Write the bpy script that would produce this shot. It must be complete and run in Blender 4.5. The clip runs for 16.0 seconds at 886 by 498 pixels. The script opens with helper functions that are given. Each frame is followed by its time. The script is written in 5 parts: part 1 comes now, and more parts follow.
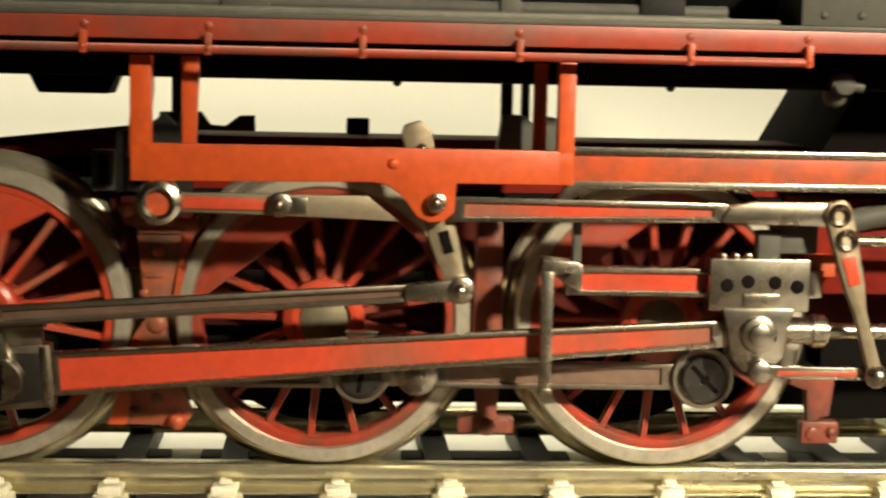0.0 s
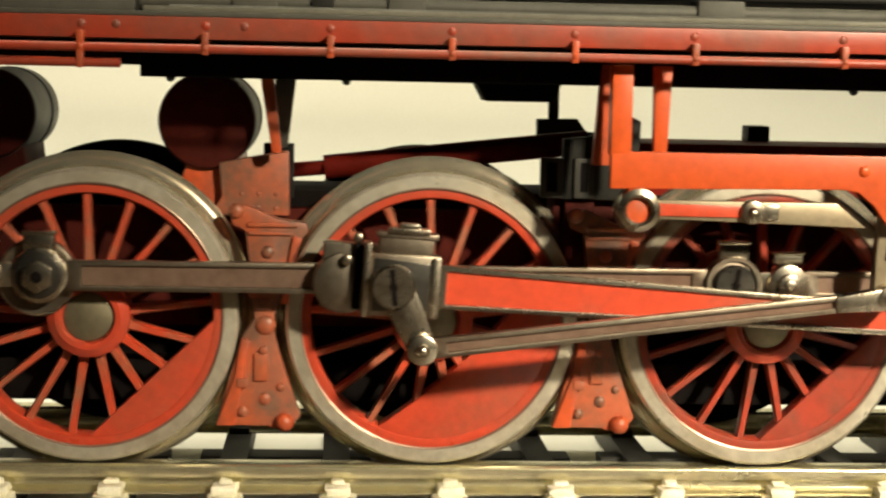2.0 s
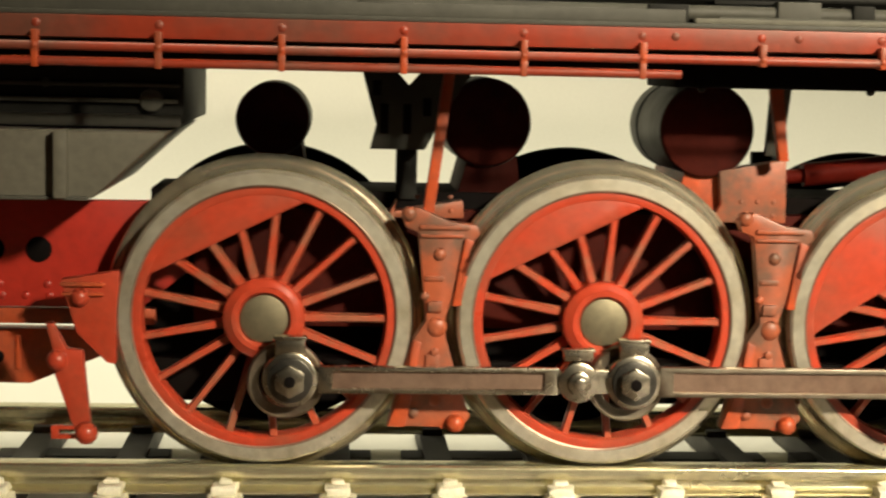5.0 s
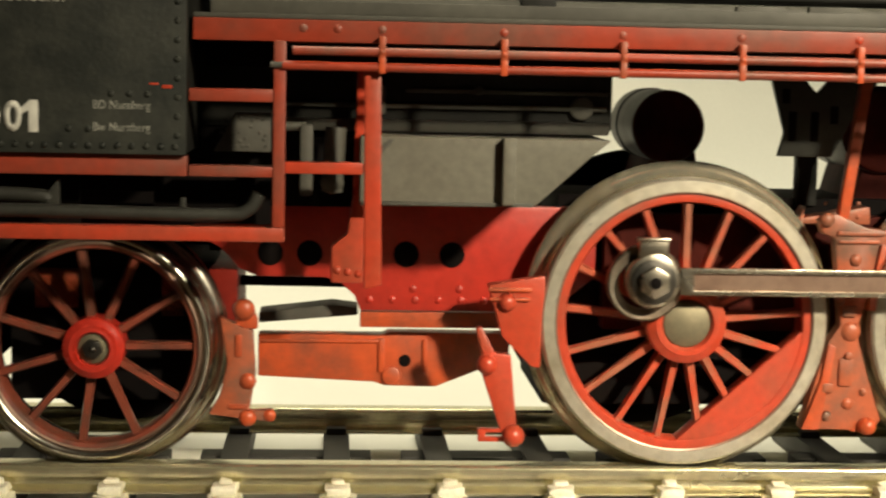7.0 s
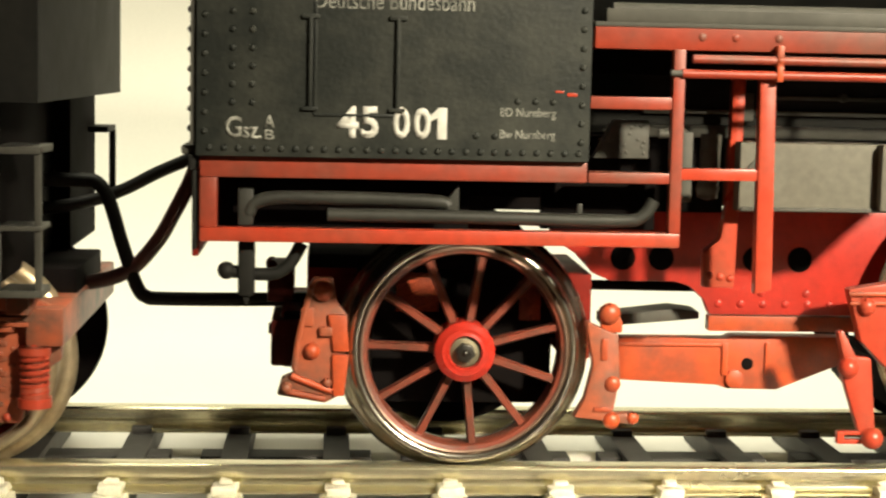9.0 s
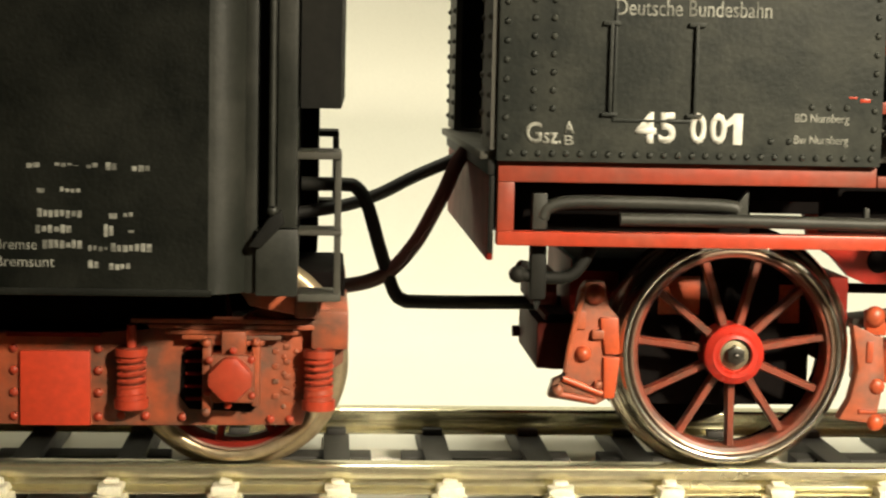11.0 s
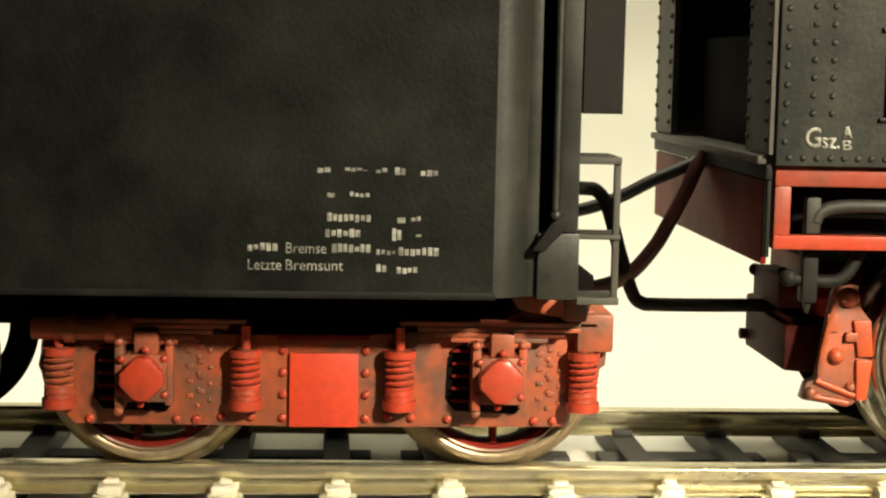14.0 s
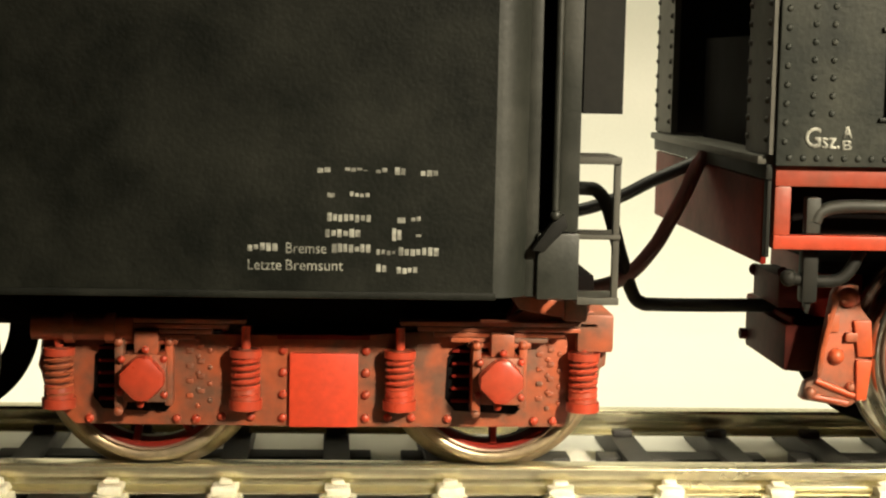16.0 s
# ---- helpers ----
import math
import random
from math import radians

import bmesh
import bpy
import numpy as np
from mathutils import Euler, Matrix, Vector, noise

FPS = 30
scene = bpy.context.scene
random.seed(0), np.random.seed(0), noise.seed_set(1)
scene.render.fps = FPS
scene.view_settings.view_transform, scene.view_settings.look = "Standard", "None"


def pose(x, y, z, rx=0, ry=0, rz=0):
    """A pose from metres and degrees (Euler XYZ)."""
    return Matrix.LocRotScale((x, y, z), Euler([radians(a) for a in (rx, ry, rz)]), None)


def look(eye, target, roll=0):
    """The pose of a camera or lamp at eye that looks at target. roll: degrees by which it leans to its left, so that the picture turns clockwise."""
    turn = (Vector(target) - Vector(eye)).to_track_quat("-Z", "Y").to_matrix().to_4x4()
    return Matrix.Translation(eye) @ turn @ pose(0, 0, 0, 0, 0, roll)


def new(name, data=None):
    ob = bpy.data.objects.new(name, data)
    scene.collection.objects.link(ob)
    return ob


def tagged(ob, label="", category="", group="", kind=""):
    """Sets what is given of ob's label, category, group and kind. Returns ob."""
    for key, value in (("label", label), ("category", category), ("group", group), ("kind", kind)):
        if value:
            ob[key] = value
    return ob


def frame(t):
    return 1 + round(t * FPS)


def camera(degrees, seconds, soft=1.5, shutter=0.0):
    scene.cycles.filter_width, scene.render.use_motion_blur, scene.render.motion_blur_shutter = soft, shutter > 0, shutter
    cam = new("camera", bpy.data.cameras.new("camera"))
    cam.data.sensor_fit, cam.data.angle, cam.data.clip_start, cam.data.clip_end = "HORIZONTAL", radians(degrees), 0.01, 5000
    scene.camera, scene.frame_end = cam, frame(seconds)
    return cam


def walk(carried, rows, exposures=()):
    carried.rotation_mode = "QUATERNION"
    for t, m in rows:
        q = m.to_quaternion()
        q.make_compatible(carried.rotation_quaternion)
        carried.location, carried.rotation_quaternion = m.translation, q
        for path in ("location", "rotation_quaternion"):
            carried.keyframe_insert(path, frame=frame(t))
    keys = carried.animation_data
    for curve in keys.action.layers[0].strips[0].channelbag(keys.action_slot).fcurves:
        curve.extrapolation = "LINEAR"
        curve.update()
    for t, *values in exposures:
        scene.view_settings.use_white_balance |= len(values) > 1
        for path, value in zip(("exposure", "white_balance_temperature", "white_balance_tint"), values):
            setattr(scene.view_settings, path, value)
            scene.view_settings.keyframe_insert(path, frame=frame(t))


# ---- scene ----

MM = 0.001
cam = camera(28.95, 16.0, soft=2.2, shutter=0.4)
EYE = pose(0, -0.11892, 0.02609, 90 - 6.18, 0, -3.91) @ pose(0, 0, 0, 0, 0, 1.23)
walk(cam, [(0, EYE), (16, EYE)], [(0, -0.15, 6500, 10), (3, -0.25, 6500, 10), (5.5, -0.36, 6450, 10), (7, -0.38, 6400, 10), (8.5, 0.0, 6250, 10), (9.5, 0.1, 6200, 10), (10.2, -0.1, 6250, 10), (12.3, -0.08, 6350, 10), (16, -0.03, 6400, 10)])

# way of the train along the track: seconds, millimetres
WAY = [(0, 0), (0.5, 7.7), (1.0, 15.45), (1.5, 22.11), (2.0, 28.58), (2.5, 34.4), (3.0, 39.52), (3.2, 41.52),
       (5.3, 65.17), (5.5, 67.82), (6.0, 74.58), (6.5, 81.25), (7.0, 88.5), (7.5, 94.08), (8.0, 100.79), (8.5, 106.48),
       (9.0, 112.05), (9.5, 116.43), (10.0, 121.03), (10.2, 123.0), (12.3, 138.95), (12.5, 140.62), (13.0, 144.6),
       (13.1, 145.43), (13.2, 146.12), (13.3, 146.22), (16.0, 146.22)]
DRAWBAR = 1.18  # the tender stands this much closer to the cab


def way(t):
    """Monotone cubic through WAY."""
    n = len(WAY)
    h = [WAY[i + 1][0] - WAY[i][0] for i in range(n - 1)]
    d = [(WAY[i + 1][1] - WAY[i][1]) / h[i] for i in range(n - 1)]
    m = [d[0]] + [0 if d[i - 1] * d[i] <= 0 else (h[i - 1] + h[i]) / (h[i] / d[i - 1] + h[i - 1] / d[i]) for i in range(1, n - 1)] + [d[-1]]
    i = max(k for k in range(n - 1) if WAY[k][0] <= max(0, min(t, 15.999)))
    u = (t - WAY[i][0]) / h[i]
    a, b = WAY[i][1], WAY[i + 1][1]
    return a * (1 + 2 * u) * (1 - u) ** 2 + m[i] * h[i] * u * (1 - u) ** 2 + b * u * u * (3 - 2 * u) + m[i + 1] * h[i] * u * u * (u - 1)


# ---- light ----
world = bpy.data.worlds.new("room_air")
world.use_nodes = True
world.node_tree.nodes["Background"].inputs[0].default_value = (1.0, 0.86, 0.62, 1)
world.node_tree.nodes["Background"].inputs[1].default_value = 0.008
scene.world = world


def area_lamp(name, eye, target, size, watts, colour, spread=180):
    data = bpy.data.lights.new(name, "AREA")
    data.shape, data.size, data.energy, data.color = "DISK", size, watts, colour
    data.spread = radians(spread)
    ob = new(name, data)
    ob.matrix_basis = look(eye, target)
    return ob


area_lamp("desk_lamp_light", (0.138, -0.225, 0.138), (0.025, -0.01, 0.002), 0.018, 0.056, (1.0, 0.87, 0.62), 31)
area_lamp("backdrop_lamp_light", (0.012, 0.035, 0.27), (-0.012, 0.095, 0.02), 0.10, 1.08, (1.0, 0.925, 0.66))


# ---- materials ----
def material(name, colour, rough=0.5, metal=0.0, other=None, amount=0.5, size=5.0, grain=0.6, bump=0.25, spec=0.5, low=0.42, high=0.68, coat=0.0, tone_by=0.28):
    """Colour with patches of another colour (patch size in mm), a fine grain in tone and relief."""
    m = bpy.data.materials.new(name)
    m.use_nodes = True
    nt = m.node_tree
    N, L = nt.nodes, nt.links
    b = N["Principled BSDF"]
    b.inputs["Metallic"].default_value = metal
    b.inputs["Specular IOR Level"].default_value = spec
    b.inputs["Coat Weight"].default_value = coat
    tc = N.new("ShaderNodeTexCoord")
    big = N.new("ShaderNodeTexNoise")
    big.inputs["Scale"].default_value, big.inputs["Detail"].default_value, big.inputs["Roughness"].default_value = 1000 / size, 5, 0.62
    fine = N.new("ShaderNodeTexNoise")
    fine.inputs["Scale"].default_value, fine.inputs["Detail"].default_value = 1000 / grain, 4
    # each piece gets its own stretch of the pattern
    info = N.new("ShaderNodeObjectInfo")
    shift = N.new("ShaderNodeVectorMath")
    shift.operation = "ADD"
    L.new(tc.outputs["Object"], shift.inputs[0])
    L.new(info.outputs["Random"], shift.inputs[1])
    for n in (big, fine):
        L.new(shift.outputs["Vector"], n.inputs["Vector"])
    ramp = N.new("ShaderNodeValToRGB")
    ramp.color_ramp.elements[0].position, ramp.color_ramp.elements[1].position = low, high
    L.new(big.outputs["Fac"], ramp.inputs["Fac"])
    k = N.new("ShaderNodeMath")
    k.operation = "MULTIPLY"
    L.new(ramp.outputs["Color"], k.inputs[0])
    k.inputs[1].default_value = amount
    mix = N.new("ShaderNodeMix")
    mix.data_type = "RGBA"
    mix.inputs["A"].default_value = (*colour, 1)
    mix.inputs["B"].default_value = (*(other or [c * 0.55 for c in colour]), 1)
    L.new(k.outputs[0], mix.inputs["Factor"])
    tone = N.new("ShaderNodeMapRange")
    tone.inputs["To Min"].default_value, tone.inputs["To Max"].default_value = 1 - tone_by, 1 + tone_by
    L.new(fine.outputs["Fac"], tone.inputs["Value"])
    mul = N.new("ShaderNodeMix")
    mul.data_type, mul.blend_type = "RGBA", "MULTIPLY"
    mul.inputs["Factor"].default_value = 1
    L.new(mix.outputs["Result"], mul.inputs["A"])
    L.new(tone.outputs["Result"], mul.inputs["B"])
    L.new(mul.outputs["Result"], b.inputs["Base Color"])
    rr = N.new("ShaderNodeMapRange")
    rr.inputs["To Min"].default_value, rr.inputs["To Max"].default_value = max(0.05, rough - 0.12), min(1, rough + 0.16)
    L.new(big.outputs["Fac"], rr.inputs["Value"])
    L.new(rr.outputs["Result"], b.inputs["Roughness"])
    bp = N.new("ShaderNodeBump")
    bp.inputs["Strength"].default_value, bp.inputs["Distance"].default_value = bump, 0.00006
    L.new(fine.outputs["Fac"], bp.inputs["Height"])
    L.new(bp.outputs["Normal"], b.inputs["Normal"])
    return m


RED = material("weathered red paint", (0.49, 0.056, 0.025), 0.30, other=(0.25, 0.07, 0.038), amount=0.65, size=4, low=0.44, high=0.7)
RUST = material("dull red-brown paint", (0.52, 0.082, 0.024), 0.38, other=(0.20, 0.062, 0.034), amount=0.8, size=3)
BROWNRED = material("grimy red-brown wheel paint", (0.22, 0.052, 0.030), 0.34, other=(0.085, 0.042, 0.028), amount=0.9, size=2)
BRIGHTRED = material("bright red plate paint", (0.62, 0.058, 0.022), 0.42, other=(0.46, 0.045, 0.02), amount=0.6, size=4)
HUBRED = material("glossy bright red hub paint", (0.50, 0.03, 0.017), 0.28, other=(0.30, 0.03, 0.02), amount=0.6, size=2)
BOARD = material("dusty red running board paint", (0.34, 0.045, 0.020), 0.4, other=(0.15, 0.068, 0.046), amount=0.85, size=7)
ASH = material("dusty grey ashpan paint", (0.15, 0.142, 0.112), 0.6, other=(0.10, 0.092, 0.07), amount=0.7, size=7)
DARKRED = material("dark red frame paint", (0.19, 0.016, 0.010), 0.5, other=(0.06, 0.009, 0.006), amount=0.6, size=8, spec=0.06)
ORANGE = material("glossy orange-red plastic", (0.60, 0.085, 0.014), 0.38, other=(0.42, 0.06, 0.014), amount=0.6, size=9)
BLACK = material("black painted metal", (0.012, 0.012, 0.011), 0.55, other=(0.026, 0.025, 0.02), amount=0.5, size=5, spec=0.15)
BOGIE = material("brown-stained red paint", (0.40, 0.092, 0.038), 0.42, other=(0.14, 0.074, 0.048), amount=0.92, size=3, low=0.40, high=0.62)
# Near-black: deep shade put into the colour of hidden parts, holes and gaps.
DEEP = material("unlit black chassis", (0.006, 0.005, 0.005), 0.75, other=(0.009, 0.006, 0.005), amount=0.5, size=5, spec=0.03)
# Red taken almost to black: shade painted into tank faces and frame plate.
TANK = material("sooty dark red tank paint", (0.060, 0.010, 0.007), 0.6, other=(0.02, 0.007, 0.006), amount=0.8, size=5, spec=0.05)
# Tender edge is paler than the side: lamp light put into the colour.
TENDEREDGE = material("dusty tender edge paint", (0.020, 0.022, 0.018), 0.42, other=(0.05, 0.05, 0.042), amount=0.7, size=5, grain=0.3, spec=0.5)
DIRTYGREY = material("oily dark grey metal", (0.038, 0.038, 0.032), 0.5, other=(0.018, 0.018, 0.015), amount=0.6, size=4, spec=0.35)
PLATE = material("deep red frame paint", (0.44, 0.030, 0.018), 0.36, other=(0.20, 0.020, 0.014), amount=0.6, size=7)
GREY = material("dusty dark grey paint", (0.072, 0.069, 0.056), 0.6, other=(0.045, 0.043, 0.035), amount=0.6, size=6)
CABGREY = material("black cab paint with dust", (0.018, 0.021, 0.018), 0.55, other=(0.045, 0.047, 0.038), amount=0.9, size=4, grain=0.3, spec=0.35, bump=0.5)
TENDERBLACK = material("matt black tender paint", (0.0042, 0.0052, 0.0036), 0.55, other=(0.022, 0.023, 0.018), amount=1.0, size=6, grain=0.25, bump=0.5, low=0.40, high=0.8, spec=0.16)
STEEL = material("worn bright steel", (0.62, 0.57, 0.47), 0.24, 1.0, other=(0.16, 0.12, 0.08), amount=0.85, size=2.2, tone_by=0.2, bump=0.15)
ROD = material("oily rod steel", (0.34, 0.30, 0.24), 0.36, 1.0, other=(0.17, 0.115, 0.08), amount=0.8, size=4)
TYRE = material("satin nickel wheel tyre", (0.62, 0.58, 0.48), 0.30, 0.6, other=(0.34, 0.28, 0.18), amount=0.65, size=3)
TREAD = material("bright chrome tyre", (0.68, 0.65, 0.58), 0.2, 1.0, other=(0.28, 0.21, 0.14), amount=0.7, size=3)
DUSTYSTEEL = material("dusty olive steel", (0.30, 0.25, 0.17), 0.42, 0.6, other=(0.17, 0.12, 0.075), amount=0.75, size=3)
GRIMYRED = material("grimy brown-red wheel paint", (0.34, 0.042, 0.020), 0.36, other=(0.13, 0.05, 0.03), amount=0.75, size=3, low=0.4, high=0.65)
SPOKERED = material("dusty red spoke paint", (0.50, 0.062, 0.026), 0.34, other=(0.30, 0.115, 0.065), amount=0.85, size=2.5, low=0.38, high=0.62)
FLANGE = material("brown-stained steel flange", (0.72, 0.65, 0.50), 0.19, 0.8, other=(0.36, 0.28, 0.17), amount=0.6, size=4)
BROWNTYRE = material("rust-tinged wheel tyre", (0.50, 0.41, 0.27), 0.32, 0.7, other=(0.26, 0.17, 0.09), amount=0.7, size=4)
# Barrel grey is paler than its face: backdrop light put into the colour.
BARREL = material("dusty grey reservoir barrel", (0.10, 0.095, 0.085), 0.5, other=(0.05, 0.035, 0.03), amount=0.6, size=3)
DARKSTEEL = material("oil-blackened screw steel", (0.10, 0.095, 0.085), 0.3, 0.9, other=(0.04, 0.035, 0.03), amount=0.6, size=1.5)
FLUTE = material("faded red in the rod flute", (0.54, 0.062, 0.026), 0.34, other=(0.22, 0.09, 0.055), amount=0.85, size=16, low=0.44, high=0.6)
BROWNFLUTE = material("brown grease in the rod flute", (0.30, 0.20, 0.15), 0.35, 0.6, other=(0.14, 0.075, 0.05), amount=0.75, size=5)
RAILMETAL = material("brassy nickel silver rail", (0.74, 0.69, 0.48), 0.22, 0.85, other=(0.50, 0.43, 0.25), amount=0.45, size=14)
SLEEPER = material("black plastic sleeper", (0.022, 0.020, 0.018), 0.6, other=(0.05, 0.045, 0.035), amount=0.5, size=3)
CHAIR = material("cream plastic rail fixing", (0.82, 0.79, 0.64), 0.6, other=(0.6, 0.55, 0.4), amount=0.5, size=1, grain=0.25, bump=0.8)
PAPER = material("white paper", (0.80, 0.78, 0.72), 0.8, other=(0.76, 0.74, 0.67), amount=0.5, size=60, grain=0.4, bump=0.03, spec=0.2, tone_by=0.03)
WALLPAINT = material("warm grey wall paint", (0.22, 0.2, 0.17), 0.8, size=400, grain=3, amount=0.2)
WOOD = material("dark oak table top", (0.07, 0.045, 0.025), 0.5, size=60, grain=1.5)
WHITE = material("white lettering paint", (0.74, 0.73, 0.66), 0.6, other=(0.45, 0.44, 0.4), amount=0.6, size=1.2, grain=0.3)
FAINT = material("worn grey lettering", (0.40, 0.40, 0.35), 0.6, other=(0.10, 0.10, 0.085), amount=0.85, size=0.8, grain=0.3, low=0.4, high=0.6)
RUBBER = material("black rubber hose", (0.014, 0.013, 0.012), 0.45, size=3)
REDHOSE = material("dark red rubber hose", (0.06, 0.014, 0.010), 0.45, size=3)
OLIVE = material("dull nickel axle end", (0.24, 0.21, 0.14), 0.5, 0.8, size=2)


# ---- shapes, all in millimetres ----
def mesh_from(verts, faces):
    bm = bmesh.new()
    vs = [bm.verts.new(v) for v in verts]
    for f in faces:
        try:
            bm.faces.new([vs[i] for i in f])
        except ValueError:
            pass
    return bm


def add(bm, other):
    """Adds the shape other to bm."""
    me = bpy.data.meshes.new("t")
    other.to_mesh(me)
    other.free()
    bm.from_mesh(me)
    bpy.data.meshes.remove(me)
    return bm


def soften(bm, w, seg=2):
    if w:
        es = [e for e in bm.edges if len(e.link_faces) == 2 and e.calc_face_angle(0) > 0.5]
        bmesh.ops.bevel(bm, geom=es, offset=w, segments=seg, affect="EDGES", profile=0.6)
    return bm


def box(x0, x1, y0, y1, z0, z1, w=0.08):
    bm = bmesh.new()
    bmesh.ops.create_cube(bm, size=1, matrix=Matrix.Translation(((x0 + x1) / 2, (y0 + y1) / 2, (z0 + z1) / 2)) @ Matrix.Diagonal((x1 - x0, y1 - y0, z1 - z0, 1)))
    return soften(bm, min(w, 0.3 * min(x1 - x0, y1 - y0, z1 - z0)))


def prism(poly, y0, y1, w=0.08):
    """An outline in x and z, drawn out from y0 to y1."""
    n = len(poly)
    bm = mesh_from([(x, y0, z) for x, z in poly] + [(x, y1, z) for x, z in poly],
                   [list(range(n)), list(range(2 * n - 1, n - 1, -1))] + [[i, i + n, (i + 1) % n + n, (i + 1) % n] for i in range(n)])
    bmesh.ops.recalc_face_normals(bm, faces=bm.faces)
    return soften(bm, w)


def upright(poly, z0, z1):
    """An outline in x and y, drawn up from z0 to z1."""
    n = len(poly)
    bm = mesh_from([(x, y, z) for z in (z0, z1) for x, y in poly], [list(range(n)), list(range(n, 2 * n))] + [[i, (i + 1) % n, (i + 1) % n + n, i + n] for i in range(n)])
    bmesh.ops.recalc_face_normals(bm, faces=bm.faces)
    return bm


def lathe(profile, x=0, z=0, seg=64, closed=True):
    """A ring round the y axis through (x, z); profile of (y, radius)."""
    n = len(profile)
    vs = [(x + r * math.sin(a), y, z + r * math.cos(a)) for a in (2 * math.pi * k / seg for k in range(seg)) for y, r in profile]
    fs = []
    for k in range(seg):
        q = (k + 1) % seg
        for i in range(n if closed else n - 1):
            j = (i + 1) % n
            fs.append([k * n + i, q * n + i, q * n + j, k * n + j])
    bm = mesh_from(vs, fs)
    bmesh.ops.recalc_face_normals(bm, faces=bm.faces)
    return bm


def disc(x, z, r, y0, y1, w=0.1, seg=32):
    """A solid round piece along y, its front at y0 slightly rounded."""
    w = min(w, r * 0.4, (y1 - y0) * 0.4)
    bm = lathe([(y0, 0.001), (y0, r - w), (y0 + w * 0.3, r - w * 0.3), (y0 + w, r), (y1, r), (y1, 0.001)], x, z, seg, False)
    bmesh.ops.remove_doubles(bm, verts=bm.verts, dist=0.003)
    return bm


def dome(x, y, z, r, flat=1.0, seg=12):
    bm = bmesh.new()
    bmesh.ops.create_uvsphere(bm, u_segments=seg, v_segments=max(6, seg // 2), radius=r, matrix=Matrix.Translation((x, y, z)) @ Matrix.Diagonal((1, flat, 1, 1)))
    return bm


def tube(pts, r, seg=10, sides=None):
    """A round bar along a smooth line of points."""
    P = [Vector(p) for p in pts]
    line = []
    for i in range(len(P) - 1):
        a, b, c, d = P[max(i - 1, 0)], P[i], P[i + 1], P[min(i + 2, len(P) - 1)]
        n = 1 if len(P) == 2 else 6
        for k in range(n):
            u = k / n
            line.append(0.5 * ((2 * b) + (c - a) * u + (2 * a - 5 * b + 4 * c - d) * u * u + (3 * b - a - 3 * c + d) * u ** 3))
    line.append(P[-1])
    vs, fs = [], []
    for i, p in enumerate(line):
        t = (line[min(i + 1, len(line) - 1)] - line[max(i - 1, 0)]).normalized()
        side = t.cross(Vector((0.13, 0.9, 0.31))).normalized()
        up = side.cross(t)
        for k in range(seg):
            a = 2 * math.pi * k / seg
            vs.append(p + r * (math.cos(a) * side + math.sin(a) * up))
    for i in range(len(line) - 1):
        for k in range(seg):
            q = (k + 1) % seg
            fs.append([i * seg + k, i * seg + q, (i + 1) * seg + q, (i + 1) * seg + k])
    fs += [list(range(seg))[::-1], [(len(line) - 1) * seg + k for k in range(seg)]]
    bm = mesh_from(vs, fs)
    bmesh.ops.recalc_face_normals(bm, faces=bm.faces)
    return bm


def joined(*shapes):
    bm = shapes[0]
    for s in shapes[1:]:
        add(bm, s)
    return bm


def part(name, bm, mat, parent, label="", at=(0, 0, 0), smooth=True):
    me = bpy.data.meshes.new(name)
    for v in bm.verts:
        v.co *= MM
    bm.to_mesh(me)
    bm.free()
    me.materials.append(mat)
    if smooth:
        for p in me.polygons:
            p.use_smooth = True
        me.set_sharp_from_angle(angle=radians(38))
    ob = new(name, me)
    ob.parent = parent
    ob.location = [c * MM for c in at]
    if label:
        ob["label"] = label
    return ob


def many(name, shapes, mat, parent, label=""):
    """Each shape as a part of its own."""
    return [part(name, s, mat, parent, label) for s in shapes]


def again(ob, parent, at):
    """The same mesh once more, as another part."""
    c = new(ob.name.split(".")[0], ob.data)
    c.parent = parent
    c.location = [v * MM for v in at]
    return c


def thing(name, label, category, at=(0, 0, 0), group=""):
    ob = new(name)
    ob.location = [c * MM for c in at]
    ob.empty_display_size = 0.005
    return tagged(ob, label, category, group)


def structure(name, bm, mat, label, category):
    return tagged(part(name, bm, mat, None, smooth=True), label, category, kind="structure")


# ---- the setting: paper sweep, table, room ----
def sweep():
    """One sheet of paper: flat under the track, curving up behind it."""
    line = [(-16, -3.5), (60, -3.5)] + [(60 + 35 * math.sin(a), 31.5 - 35 * math.cos(a)) for a in (radians(10 * k) for k in range(1, 10))] + [(96, 200)]
    back = [(y + 0.25, z - 0.25) for y, z in line]
    n = len(line)
    vs = [(x, y, z) for x in (-320, 320) for y, z in line + back[::-1]]
    m = 2 * n
    fs = [list(range(m))[::-1], list(range(m, 2 * m))] + [[i, (i + 1) % m, (i + 1) % m + m, i + m] for i in range(m)]
    bm = mesh_from(vs, fs)
    bmesh.ops.recalc_face_normals(bm, faces=bm.faces)
    return bm


structure("backdrop", sweep(), PAPER, "sheet of white paper curving up behind the track", "backdrop")
structure("table_top", box(-600, 600, -450, 400, -34, -3.76, 2), WOOD, "plain wooden table top under the paper", "table top")
structure("floor", box(-2000, 2000, -2000, 1500, -790, -760, 0), WOOD, "wooden room floor", "floor")
structure("ceiling", box(-2000, 2000, -2000, 1500, 1700, 1730, 0), WALLPAINT, "grey room ceiling", "ceiling")
structure("wall_north", box(-2000, 2000, 1500, 1600, -790, 1730, 0), WALLPAINT, "warm grey room wall", "wall")
structure("wall_south", box(-2000, 2000, -2100, -2000, -790, 1730, 0), WALLPAINT, "warm grey room wall", "wall")
